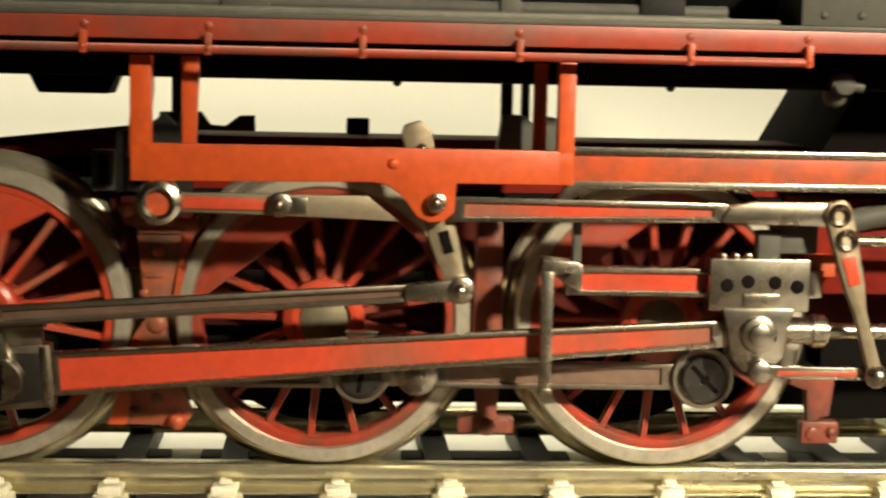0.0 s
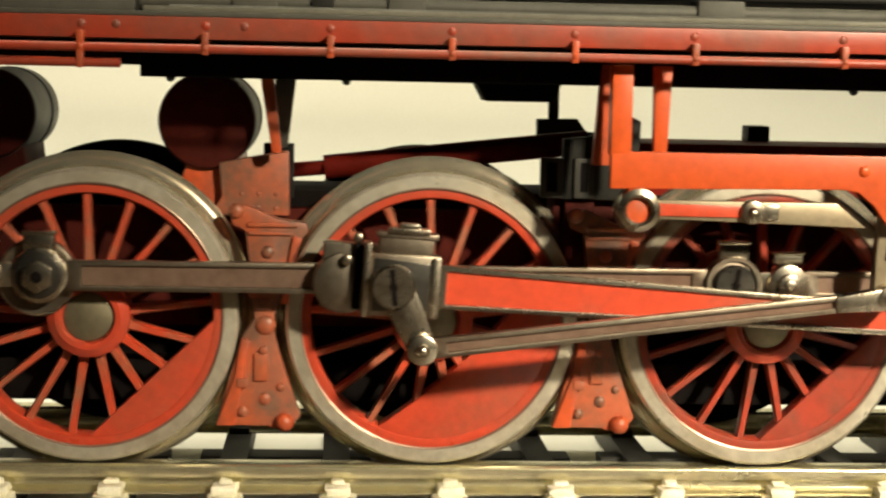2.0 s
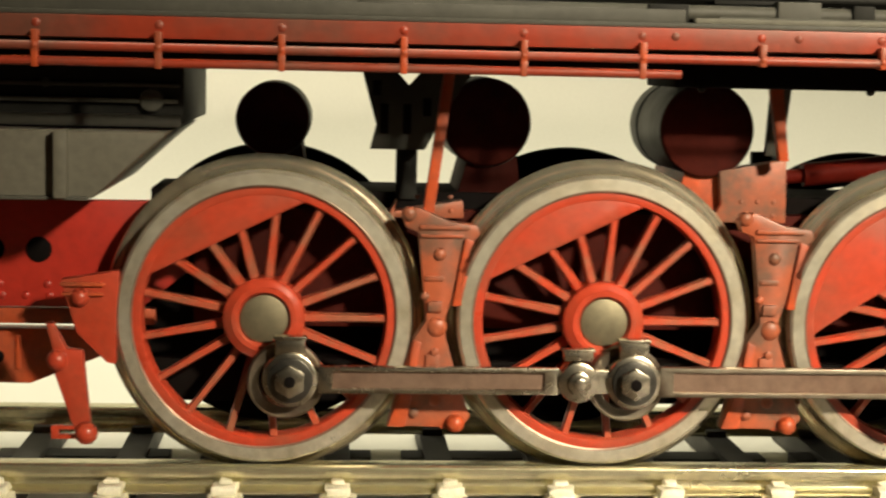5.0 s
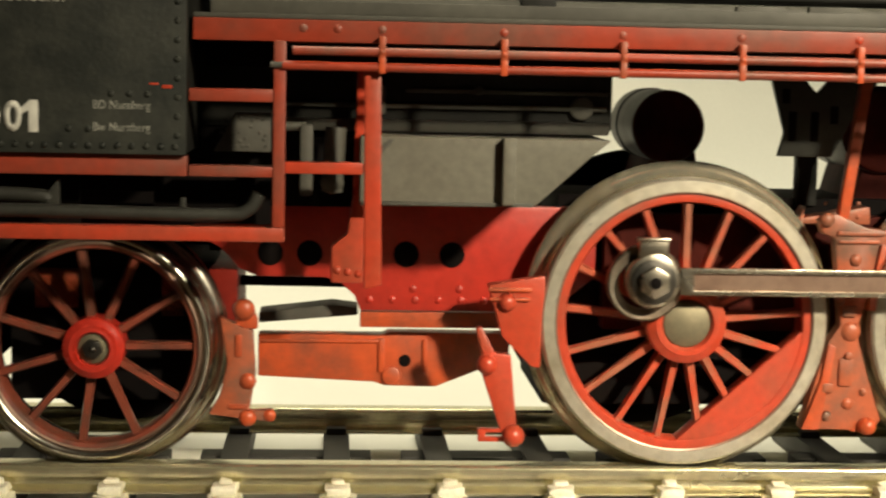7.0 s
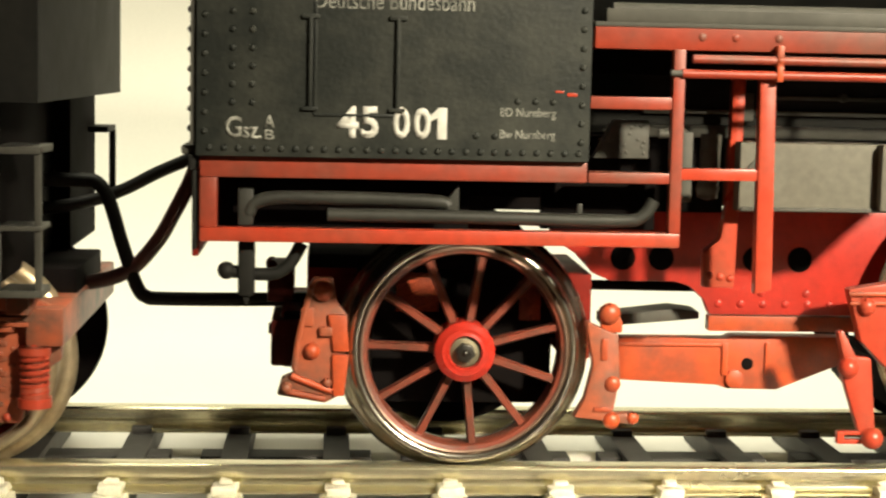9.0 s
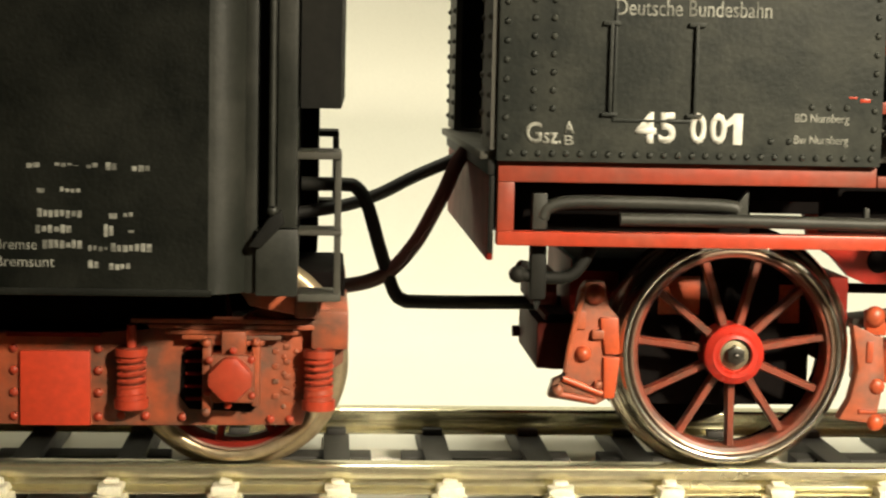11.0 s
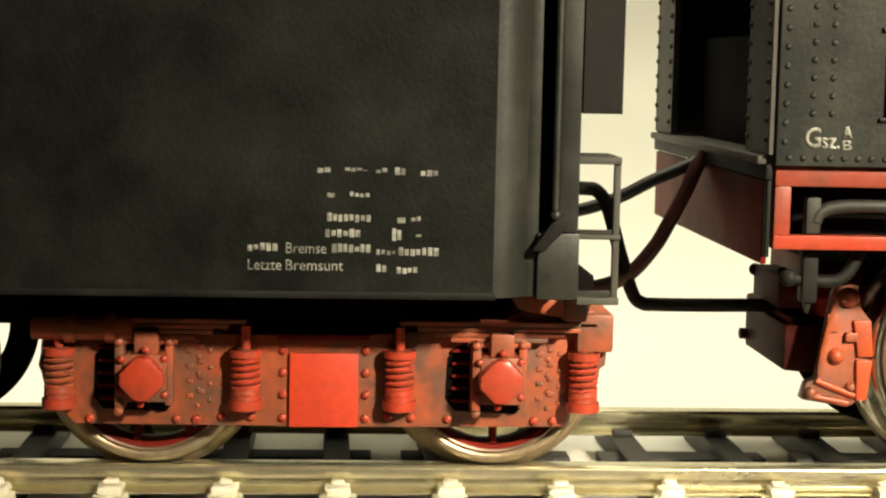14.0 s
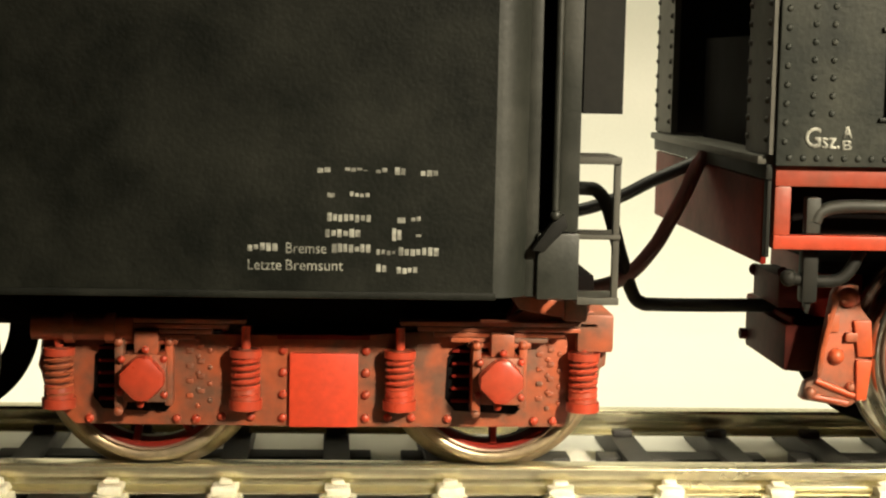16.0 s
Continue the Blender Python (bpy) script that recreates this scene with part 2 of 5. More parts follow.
structure("wall_east", box(2000, 2100, -2000, 1500, -790, 1730, 0), WALLPAINT, "warm grey room wall", "wall")
structure("wall_west", box(-2100, -2000, -2000, 1500, -790, 1730, 0), WALLPAINT, "warm grey room wall", "wall")

# ---- track ----
PITCH, FIRST = 7.206, -13.48
track = thing("railway_track", "model railway track with brassy rails on black plastic sleepers", "railway track", (0, 0, -3.5))
for side in (-1, 1):
    y = side * 9.1
    prof = [(-1.6, -1.68), (1.6, -1.68), (1.6, -1.52), (0.32, -1.36), (0.3, -0.86), (0.85, -0.76), (0.88, -0.08), (0.68, 0.1), (-0.68, 0.1), (-0.88, -0.08), (-0.85, -0.76), (-0.3, -0.86), (-0.32, -1.36), (-1.6, -1.52)]
    n = len(prof)
    bm = mesh_from([(x, y + a, b + 3.5) for x in (-260, 260) for a, b in prof], [list(range(n)), list(range(n, 2 * n))] + [[i, (i + 1) % n, (i + 1) % n + n, i + n] for i in range(n)])
    bmesh.ops.recalc_face_normals(bm, faces=bm.faces)
    part("rail", soften(bm, 0.06), RAILMETAL, track)
rng = random.Random(4)
tie = blob = clip = link = None
for k in range(-14, 18):
    x = FIRST + k * PITCH
    if tie is None:
        tie = part("sleeper", box(-0.95, 0.95, -15, 15, 0.05, 1.8, 0.15), SLEEPER, track, at=(x, 0, 0))
        clip = part("rail_chair", joined(box(-0.75, 0.75, 7.3, 8.2, 1.7, 2.3, 0.15), box(-0.75, 0.75, 10.25, 10.9, 1.7, 2.3, 0.15)), SLEEPER, track, at=(x, 0, 0))
        link = part("sleeper_web", box(0.9, PITCH - 0.9, 2.0, 4.5, 0.05, 1.35, 0.1), SLEEPER, track, at=(x, 0, 0))
        stub = part("sleeper_stub", joined(box(0.9, 2.5, 2.0, 4.5, 0.05, 1.35, 0.1), box(PITCH - 2.5, PITCH - 0.9, 2.0, 4.5, 0.05, 1.35, 0.1)), SLEEPER, track, at=(x + PITCH, 0, 0))
    else:
        again(tie, track, (x, 0, 0))
        again(clip, track, (x, 0, 0))
        again(stub if k % 2 == 0 else link, track, (x, 0, 0))
    # lumpy light fixing outside the near rail: broad foot, narrow clip
    bm = joined(box(-1.15, 1.15, -1.4, 0.25, -0.75, 0.15, 0.2), box(-0.8, 0.8, -0.85, 0.75, 0.1, 0.7, 0.18), box(-0.4, 0.45, 0.1, 0.85, 0.6, 0.95, 0.1))
    bmesh.ops.subdivide_edges(bm, edges=bm.edges[:], cuts=1, use_grid_fill=True)
    for v in bm.verts:
        v.co += Vector((0.16, 0.12, 0.12)) * noise.noise(v.co * 1.7 + Vector((3.1 * k, 0, k)))
        v.co.x += 0.1 * noise.noise(v.co * 4 + Vector((0, k, 0)))
    part("rail_chair", bm, CHAIR, track, "lumpy cream plastic fixing", at=(x, -10.95, 1.85))

# ---- wheels ----
def wheel(parent, x, z, R, spokes, hub_r, rim_w, tyre_w, weight=None, phase=0.0, metal=None, paint=None, crank=None, spoke_w=(0.66, 0.44), cap=1.05):
    """A wheelset of two spoked wheels on one axle. weight: (half angle, sag) of the counterweight, opposite the crank."""
    metal, paint = metal or TYRE, paint or RED
    ri = R - tyre_w
    rin = ri - rim_w
    body = lathe([(-10.05, rin + 0.1), (-10.12, ri - 0.12), (-10.05, ri + 0.02), (-8.3, ri + 0.02), (-8.3, rin), (-9.9, rin)], 0, 0, 96)
    w = part("driving_wheel" if crank else "carrying_wheel", body, paint, parent, at=(x, 0, z))
    for s in (1, -1):
        prof = [(-10.2 * s, ri), (-10.25 * s, ri + 0.06), (-10.2 * s, R - 0.2), (-10.02 * s, R - 0.03), (-9.7 * s, R - 0.04), (-9.0 * s, R - 0.05), (-9.0 * s, ri)]
        rim = [(-9.02 * s, ri + 0.3), (-9.02 * s, R - 0.02), (-8.45 * s, R + 0.08), (-8.22 * s, R + 0.2), (-8.08 * s, R + 0.5), (-7.9 * s, R + 0.82), (-7.6 * s, R + 0.95), (-7.35 * s, R + 0.82), (-7.2 * s, ri - 0.3), (-8.2 * s, ri - 0.3), (-8.25 * s, ri)]
        if not crank:
            prof = [(-10.2 * s + s * 0.95 * (1 - math.cos(a)) * 0.55, ri + (R - ri) * (0.5 + 0.5 * math.sin(a))) for a in (radians(-85 + 17 * k) for k in range(11))] + [(-9.0 * s, R - 0.02), (-9.0 * s, ri)]
        # Far tyre, flange and wheel are painted black to stand for shade.
        part("tyre", lathe(prof, 0, 0, 128), metal if s == 1 else DEEP, w, "bright worn metal tyre" if s == 1 else "far tyre painted black as shade")
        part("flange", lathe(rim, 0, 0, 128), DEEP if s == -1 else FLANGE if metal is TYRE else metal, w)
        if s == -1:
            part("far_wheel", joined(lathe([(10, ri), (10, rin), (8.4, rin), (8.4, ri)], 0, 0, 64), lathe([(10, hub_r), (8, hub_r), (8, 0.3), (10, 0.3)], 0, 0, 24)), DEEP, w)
    part("grime_line", lathe([(-10.22, ri - 0.1), (-10.26, ri), (-10.22, ri + 0.08), (-10.0, ri + 0.08), (-10.0, ri - 0.1)], 0, 0, 96), BROWNFLUTE, w)
    part("axle", disc(0, 0, 1.3, -8.6, 8.6, seg=20), DEEP, w)
    part("hub", joined(lathe([(-10.75, hub_r - cap + 0.03), (-11.0, hub_r - cap + 0.2), (-11.0, hub_r - cap + 0.5), (-10.88, hub_r - cap + 0.6), (-10.82, hub_r - 0.2), (-10.6, hub_r), (-8.5, hub_r), (-8.5, 0.4), (-10.6, hub_r - cap)], 0, 0, 48)), HUBRED if paint is BROWNRED else RED, w)
    part("axle_end", disc(0, 0, hub_r - cap, -10.75, -9.0, 0.12), OLIVE, w, "round dull nickel axle end")
    me = None
    for k in range(spokes):
        a = 2 * math.pi * k / spokes + phase
        if me is None:
            a0, a1 = spoke_w
            L0, L1 = hub_r - 0.25, rin + 0.25
            rings = []
            for q in range(7):
                u = q / 6
                hw = (a0 * (1 - u) + a1 * u) * 0.5 * (1 + 0.5 * max(0, u - 0.8) * 5 * 0.6)
                dp = 0.55 * (1 - 0.25 * u)
                zz = L0 + (L1 - L0) * u
                rings.append([(hw * c, -9.35 + dp * sn, zz) for c, sn in ((1, 0.45), (1, -0.45), (0.62, -0.95), (-0.62, -0.95), (-1, -0.45), (-1, 0.45), (-0.6, 0.95), (0.6, 0.95))])
            vs = [v for r in rings for v in r]
            fs = [[i * 8 + j, i * 8 + (j + 1) % 8, i * 8 + 8 + (j + 1) % 8, i * 8 + 8 + j] for i in range(6) for j in range(8)]
            bm = mesh_from(vs, fs)
            bmesh.ops.recalc_face_normals(bm, faces=bm.faces)
            me = part("spoke", bm, SPOKERED if paint is RED else paint, w)
            me.rotation_euler = (0, a, 0)
        else:
            again(me, w, (0, 0, 0)).rotation_euler = (0, a, 0)
    if weight:
        half, sag = weight
        r = rin + 0.15
        arc = [(r * math.sin(a), -r * math.cos(a)) for a in (radians(-half + 2 * half * k / 24) for k in range(25))]
        x1, z1 = arc[-1]
        x0, z0 = arc[0]
        chord = [(x1 + (x0 - x1) * k / 12, z1 + (z0 - z1) * k / 12 - sag * (1 - (2 * k / 12 - 1) ** 2)) for k in range(1, 12)]
        part("counterweight", prism(arc + chord, -10.02, -8.6, 0.1), paint, w, "solid red counterweight segment")
    if crank:
        part("crank_boss", disc(0, crank, 1.75, -10.6, -8.6, 0.2), paint, w)
    return w


loco = thing("locomotive", "weathered model steam locomotive with red running gear standing on the rails", "locomotive")
tender = thing("tender", "matt black model tender on red bogies coupled to the locomotive", "tender")
CRANK, AXLE = 3.95, 9.72
AXLES = [21.6, -0.1, -21.75, -43.5, -65.25]
drivers = [wheel(loco, x, AXLE, 9.42, 17, 2.6, 0.7, 0.97, (70, 0.7) if i == 2 else (45, 0.0), 0, paint=GRIMYRED if i < 2 else RED, crank=CRANK) for i, x in enumerate(AXLES)]
trailing = wheel(loco, -103.1, 7.72, 7.45, 11, 1.95, 0.45, 0.8, None, 0.459, TREAD, BROWNRED, spoke_w=(0.62, 0.5), cap=0.95)
tender_wheels = [wheel(tender, x, 6.62, 6.35, 9, 1.5, 0.4, 0.9, None, 0.2 * i, BROWNTYRE, DARKRED) for i, x in enumerate((-136.5, -158.5, -175.6))]

part("hub_ring", lathe([(-10.9, 1.0), (-11.05, 1.1), (-11.0, 1.3), (-10.8, 1.38), (-10.6, 1.0)], 0, 0, 40), HUBRED, trailing)
part("hub_nut", joined(prism([(0.66 * math.sin(radians(60 * k + 15)), 0.66 * math.cos(radians(60 * k + 15))) for k in range(6)], -11.2, -10.6, 0.1), dome(0, -11.2, 0, 0.22, 0.8, 10)), DARKSTEEL, trailing, "dark hexagon nut on the axle")

# ---- rods and valve gear ----
def fluted(x0, x1, h0, h1, y0, y1, edge, groove, parent, name, label="", red=None):
    """A fluted rod along x from x0 to x1, heights h0 and h1, with a recessed groove in its front."""
    e, d = 0.32, 0.28
    out = [(x0, -h0 / 2), (x1, -h1 / 2), (x1, h1 / 2), (x0, h0 / 2)]
    inn = [(x0 + 0.9, -h0 / 2 + e), (x1 - 0.9, -h1 / 2 + e), (x1 - 0.9, h1 / 2 - e), (x0 + 0.9, h0 / 2 - e)]
    vs = [(x, y0, z) for x, z in out] + [(x, y0, z) for x, z in inn] + [(x, y0 + d, z) for x, z in inn] + [(x, y1, z) for x, z in out]
    fs = [[i, (i + 1) % 4, 4 + (i + 1) % 4, 4 + i] for i in range(4)] + [[4 + i, 4 + (i + 1) % 4, 8 + (i + 1) % 4, 8 + i] for i in range(4)] + [[8, 9, 10, 11], [12, 13, 14, 15]]
    fs += [[i, (i + 1) % 4, 12 + (i + 1) % 4, 12 + i] for i in range(4)]
    bm = mesh_from(vs, fs)
    bmesh.ops.recalc_face_normals(bm, faces=bm.faces)
    rod = part(name, soften(bm, 0.07), edge, parent, label)
    strip = [(x, z) for x, z in ((inn[0][0] + 0.02, inn[0][1] + 0.02), (inn[1][0] - 0.02, inn[1][1] + 0.02), (inn[2][0] - 0.02, inn[2][1] - 0.02), (inn[3][0] + 0.02, inn[3][1] - 0.02))]
    part("flute", prism(strip, y0 + d - 0.06, y0 + d + 0.1, 0), groove, rod)
    return rod


def nut(x, z, r, y0, y1):
    """A hexagon nut facing -y."""
    bm = prism([(x + r * math.sin(radians(60 * k)), z + r * math.cos(radians(60 * k))) for k in range(6)], y0, y1, 0.1)
    return bm


def slotted(x, z, r, y0, y1, turn, parent, mat):
    """A round screw head with a slot across it."""
    s = part("screw", joined(lathe([(y0, r * 0.2), (y0, r - 0.12), (y0 + 0.1, r), (y1, r), (y1, r * 0.2)], x, z, 32, True)), mat, parent)
    c, q = math.cos(turn), math.sin(turn)
    L, W = r * 0.82, 0.16
    poly = [(x + a * c - b * q, z + a * q + b * c) for a, b in ((-L, -W), (L, -W), (L, W), (-L, W))]
    part("slot", prism(poly, y0 - 0.02, y0 + 0.3, 0), DEEP, s)
    return s


# coupling rods: they swing with the crank pins without turning; origin at the pin of the second axle
coupling = fluted(-63.4, -48.2, 1.72, 1.72, -12.55, -11.9, STEEL, BROWNFLUTE, loco, "coupling_rod", "steel coupling rods with round ends")
many("rod_eye", [disc(x, 0, 1.75, -12.75, -11.6, 0.15) for x in (-43.4, -65.15)] + [disc(x, 0, 1.3, -12.9, -11.6, 0.15) for x in (-46.95, 3.5)], STEEL, coupling)
many("rod_eye", [joined(disc(x, 0, r, -12.75, -11.6, 0.15), lathe([(-12.75, r - 0.35), (-12.95, r - 0.3), (-12.95, r - 0.05), (-12.7, r)], x, 0, 40)) for x, r in ((21.7, 2.0), (0.0, 1.8))], ROD, coupling, "oil-stained rod eye")
fluted(-41.7, -23.0, 1.9, 1.9, -12.5, -11.8, ROD, BROWNFLUTE, coupling, "rod_bar", "brown oily rod bar")
fluted(-20.0, -1.7, 1.8, 1.8, -12.5, -11.8, ROD, BROWNFLUTE, coupling, "rod_bar")
fluted(4.6, 20.0, 1.7, 1.7, -12.5, -11.8, ROD, BROWNFLUTE, coupling, "rod_bar")
part("rod_neck", box(-48.4, -45.0, -12.5, -11.7, -0.75, 0.75), STEEL, coupling)
part("rod_neck", box(1.5, 5.0, -12.5, -11.7, -0.75, 0.75), STEEL, coupling)
for x in (-65.15, -43.4):
    part("outer_ring", lathe([(-11.55, 1.7), (-11.62, 2.3), (-11.5, 2.45), (-10.8, 2.45), (-10.8, 1.7)], x - 0.3, -0.25, 48), ROD, coupling, "round oily bearing collar")
    n = part("crank_nut", nut(x, 0, 1.05, -13.5, -12.7), STEEL, coupling, "hexagonal steel nut with a dark centre hole")
    part("nut_hole", disc(x, 0, 0.36, -13.56, -13.3, 0.02, 16), DEEP, n)
    part("washer", disc(x, 0, 1.42, -12.95, -12.6, 0.06), DARKSTEEL, coupling)
for x in (-65.15, -46.95, -43.4, 0.0, 3.5, 21.7):
    big = x in (-65.15, -43.4, 0.0)
    part("oil_cup", joined(box(x - 0.95, x + 0.95, -12.6, -11.7, 1.3, 2.65 if big else 2.0, 0.15), box(x - 1.05, x + 1.05, -12.65, -11.7, 2.5 if big else 1.9, 2.75 if big else 2.1, 0.08)), STEEL, coupling, "small square oil cup")
for x in (-46.95, 3.5):
    part("knuckle_pin", joined(disc(x, 0, 0.75, -13.3, -12.7, 0.15), disc(x, 0, 0.4, -13.45, -13.2, 0.1)), STEEL, coupling)
for x in (21.7, 0.0):
    slotted(x, 0, 1.45 if x else 1.3, -13.3, -12.6, -0.8 if x else 1.4, coupling, DARKSTEEL)

# connecting rod: origin at the main crank pin, along +x to the crosshead
ROD_LEN = 46.2
conrod = part("connecting_rod", joined(box(-1.9, 2.9, -14.9, -13.4, -2.0, 1.9, 0.2), box(-1.0, 2.4, -14.7, -13.5, 1.7, 3.1, 0.15), box(-1.2, 2.6, -14.8, -13.45, 2.85, 3.2, 0.08)), ROD, loco, "long fluted connecting rod, red between bright steel edges")
fluted(2.4, ROD_LEN - 1.8, 2.7, 1.65, -14.75, -13.9, STEEL, FLUTE, conrod, "rod_bar")
part("rod_eye", disc(ROD_LEN, 0, 1.5, -14.6, -13.6, 0.15), STEEL, conrod)
part("big_end_back", joined(disc(-3.0, -0.3, 1.9, -13.6, -11.9, 0.2), box(-4.4, 0, -13.4, -11.9, -1.9, 2.2, 0.2)), ROD, conrod, "dark oily bearing block")
many("bolt", [disc(-2.9, 1.2, 0.35, -14.1, -13.2, 0.1, 12), disc(-2.3, 2.6, 0.3, -13.9, -12.9, 0.1, 12)], STEEL, conrod)
many("bearing_rib", [box(-1.85, -1.45, -15.1, -13.4, -2.1, 2.5, 0.1), box(2.3, 2.7, -15.1, -13.6, -1.9, 1.8, 0.1)], STEEL, conrod)
part("bearing_gap", box(-2.4, -1.9, -14.0, -12.8, -1.8, 2.3, 0.1), DEEP, conrod)
part("oil_cap", joined(box(-0.5, 2.1, -15.0, -13.6, 3.15, 3.5, 0.1), box(0.2, 1.4, -14.8, -13.8, 3.4, 3.8, 0.12)), STEEL, conrod)
part("block_face", prism([(-1.2, -1.7), (2.2, -1.5), (2.2, 1.4), (-1.2, 1.6)], -15.02, -14.8, 0.06), DARKSTEEL, conrod, "oily recessed face of the bearing")

# return crank: turns with the main wheel; origin at the main axle, pin at angle 0 (up)
RET = 1.32
ex, ez = RET * math.sin(radians(-89.5)), RET * math.cos(radians(-89.5))
retcrank = part("return_crank", prism([(-0.75, CRANK + 1.0), (0.95, CRANK + 0.75), (1.0, CRANK - 0.8), (ex + 0.75, ez - 0.55), (ex - 0.6, ez - 0.5), (ex - 0.75, ez + 0.6)], -15.9, -15.0, 0.2), STEEL, loco, "steel return crank with a slotted pin", at=(AXLES[2], 0, AXLE))
slotted(0.0, CRANK, 1.35, -16.35, -15.3, 0.9, retcrank, STEEL)
part("end_boss", disc(ex, ez, 0.95, -16.2, -15.0, 0.15), STEEL, retcrank)

# eccentric rod: origin at the return crank's end
ECC = 28.86
ecc = fluted(0.6, ECC - 1.2, 1.25, 1.05, -16.7, -16.0, ROD, BROWNFLUTE, loco, "eccentric_rod", "slim brown and steel eccentric rod")
part("rod_end", disc(0, 0, 0.95, -16.9, -16.0, 0.15), STEEL, ecc)
part("pin", dome(0, -16.9, 0, 0.45), STEEL, ecc)
part("fork", prism([(ECC - 3.4, -0.5), (ECC + 0.3, -0.75), (ECC + 0.6, 0), (ECC + 0.3, 0.75), (ECC - 1.4, 0.6), (ECC - 3.4, 0.5)], -16.9, -15.7, 0.15), STEEL, ecc)

# expansion link: origin at its pivot
PIVOT, ARM = (6.5, 17.8), 5.54
elink = part("expansion_link", prism([(-0.85, 4.4), (-0.5, 4.9), (0.5, 4.9), (0.95, 4.1), (0.75, 1.5), (0.75, -2.6), (0.55, -4.6), (0.75, -5.2), (0.55, -6.0), (-0.5, -6.0), (-0.75, -5.2), (-0.95, -2.6), (-0.9, 1.5)], -15.7, -14.7, 0.15), DUSTYSTEEL, loco, "slotted steel expansion link", at=(PIVOT[0], 0, PIVOT[1]))
part("slot", prism([(-0.35, -3.3), (0.3, -3.3), (0.3, -1.9), (-0.35, -1.9)], -15.78, -15.5, 0.05), DEEP, elink)
part("foot_pin", joined(disc(0, -ARM, 0.85, -17.0, -14.8, 0.2), dome(0, -17.0, -ARM, 0.4)), STEEL, elink)
part("bolt", dome(0.1, -15.7, 3.2, 0.4), STEEL, elink)

# lifting arm, radius rod
arm = part("lifting_arm", prism([(-9.9, 17.0), (-2.9, 16.85), (4.3, 16.6), (2.4, 18.1), (-2.9, 18.1), (-9.9, 18.15)], -16.6, -15.9, 0.1), DUSTYSTEEL, loco, "steel lifting arm with a round eye")
part("arm_flute", prism([(-8.6, 17.2), (-3.5, 17.15), (-3.5, 17.85), (-8.6, 17.95)], -16.72, -16.3, 0.04), FLUTE, arm)
part("eye_ring", lathe([(-17.3, 0.75), (-17.45, 0.95), (-17.3, 1.3), (-16.9, 1.38), (-15.9, 1.38), (-15.9, 0.75)], -9.9, 17.55, 40), STEEL, arm)
part("eye_centre", disc(-9.9, 17.55, 0.8, -17.0, -16.0, 0.05), RUST, arm)
part("boss", joined(disc(-2.85, 17.5, 0.75, -17.1, -16.3, 0.15), dome(-2.85, -17.1, 17.5, 0.35), box(-2.3, -1.2, -16.8, -16.3, 17.0, 17.95, 0.1)), STEEL, arm)
radius = fluted(7.4, 24.4, 1.5, 1.15, -16.2, -15.6, STEEL, FLUTE, loco, "radius_rod", "slim radius rod, faded red in steel edges")
radius.location = (0, 0, 17.35 * MM)
part("fork", prism([(23.8, -0.55), (27, -0.65), (31.4, -0.75), (31.9, 0), (31.4, 0.75), (26, 0.7), (24.4, 0.45)], -16.5, -15.4, 0.2), STEEL, radius)
lever = part("combination_lever", prism([(-0.85, 0.2), (-0.5, 0.85), (0.5, 0.85), (0.85, 0.2), (0.8, -2.0), (0.65, -4.6), (0.42, -6.2), (0.6, -9.8), (0.5, -10.8), (-0.1, -10.8), (-0.25, -9.8), (-0.35, -6.2), (-0.6, -4.6), (-0.75, -2.0)], -16.9, -16.1, 0.15), DUSTYSTEEL, loco, "jointed steel combination lever", at=(31.1, 0, 17.4))
part("pin", joined(lathe([(-17.1, 0.35), (-17.2, 0.55), (-17.0, 0.72), (-16.8, 0.72), (-16.8, 0.35)], 0, 0, 24), lathe([(-17.1, 0.35), (-17.2, 0.55), (-17.0, 0.72), (-16.8, 0.72), (-16.8, 0.35)], 0.1, -1.6, 24)), STEEL, lever)
part("inlay", prism([(-0.42, -2.6), (0.42, -2.6), (0.38, -4.4), (-0.34, -4.4)], -17.0, -16.8, 0.04), FLUTE, lever)
part("end_ball", dome(0.2, -16.8, -10.3, 0.75), STEEL, lever)

# crosshead and its guide; origin at the crosshead pin
XHEAD_Z = 9.83
xhead = part("crosshead", joined(box(-3.1, 3.2, -15.3, -13.6, 1.4, 4.65, 0.12), prism([(-2.3, 1.6), (2.3, 1.6), (1.9, 0.2), (1.7, -1.4), (0.9, -2.4), (-0.9, -2.4), (-1.7, -1.4), (-1.9, 0.2)], -15.5, -13.4, 0.2)), STEEL, loco, "nickel crosshead with four round holes")
for x, z in ((-2.0, 3.0), (-0.7, 3.25), (1.0, 3.2), (2.4, 2.95)):
    part("hole", disc(x, z, 0.42, -15.33, -15.0, 0.02, 20), DEEP, xhead)
part("name_bar", joined(box(-1.0, 1.3, -15.55, -15.2, 1.75, 2.5, 0.08)), STEEL, xhead)
part("pin", joined(disc(0, 0, 1.15, -16.0, -15.3, 0.2), disc(0, 0, 0.7, -16.3, -15.8, 0.15)), STEEL, xhead)
part("union_ball", joined(disc(0.15, -2.3, 0.75, -16.2, -14, 0.25)), STEEL, xhead)
part("piston_boss", tube([(1.6, -14.4, 0.1), (4.6, -14.4, 0.1)], 0.85, 20), STEEL, xhead)
part("piston_collar", tube([(3.6, -14.4, 0.1), (4.4, -14.4, 0.1)], 1.05, 20), STEEL, xhead)
for k in range(3):
    part("oiler", joined(disc(-2.2 + 0.8 * k, 4.75, 0.2, -15.0, -14.2, 0.05, 12)), STEEL, xhead)
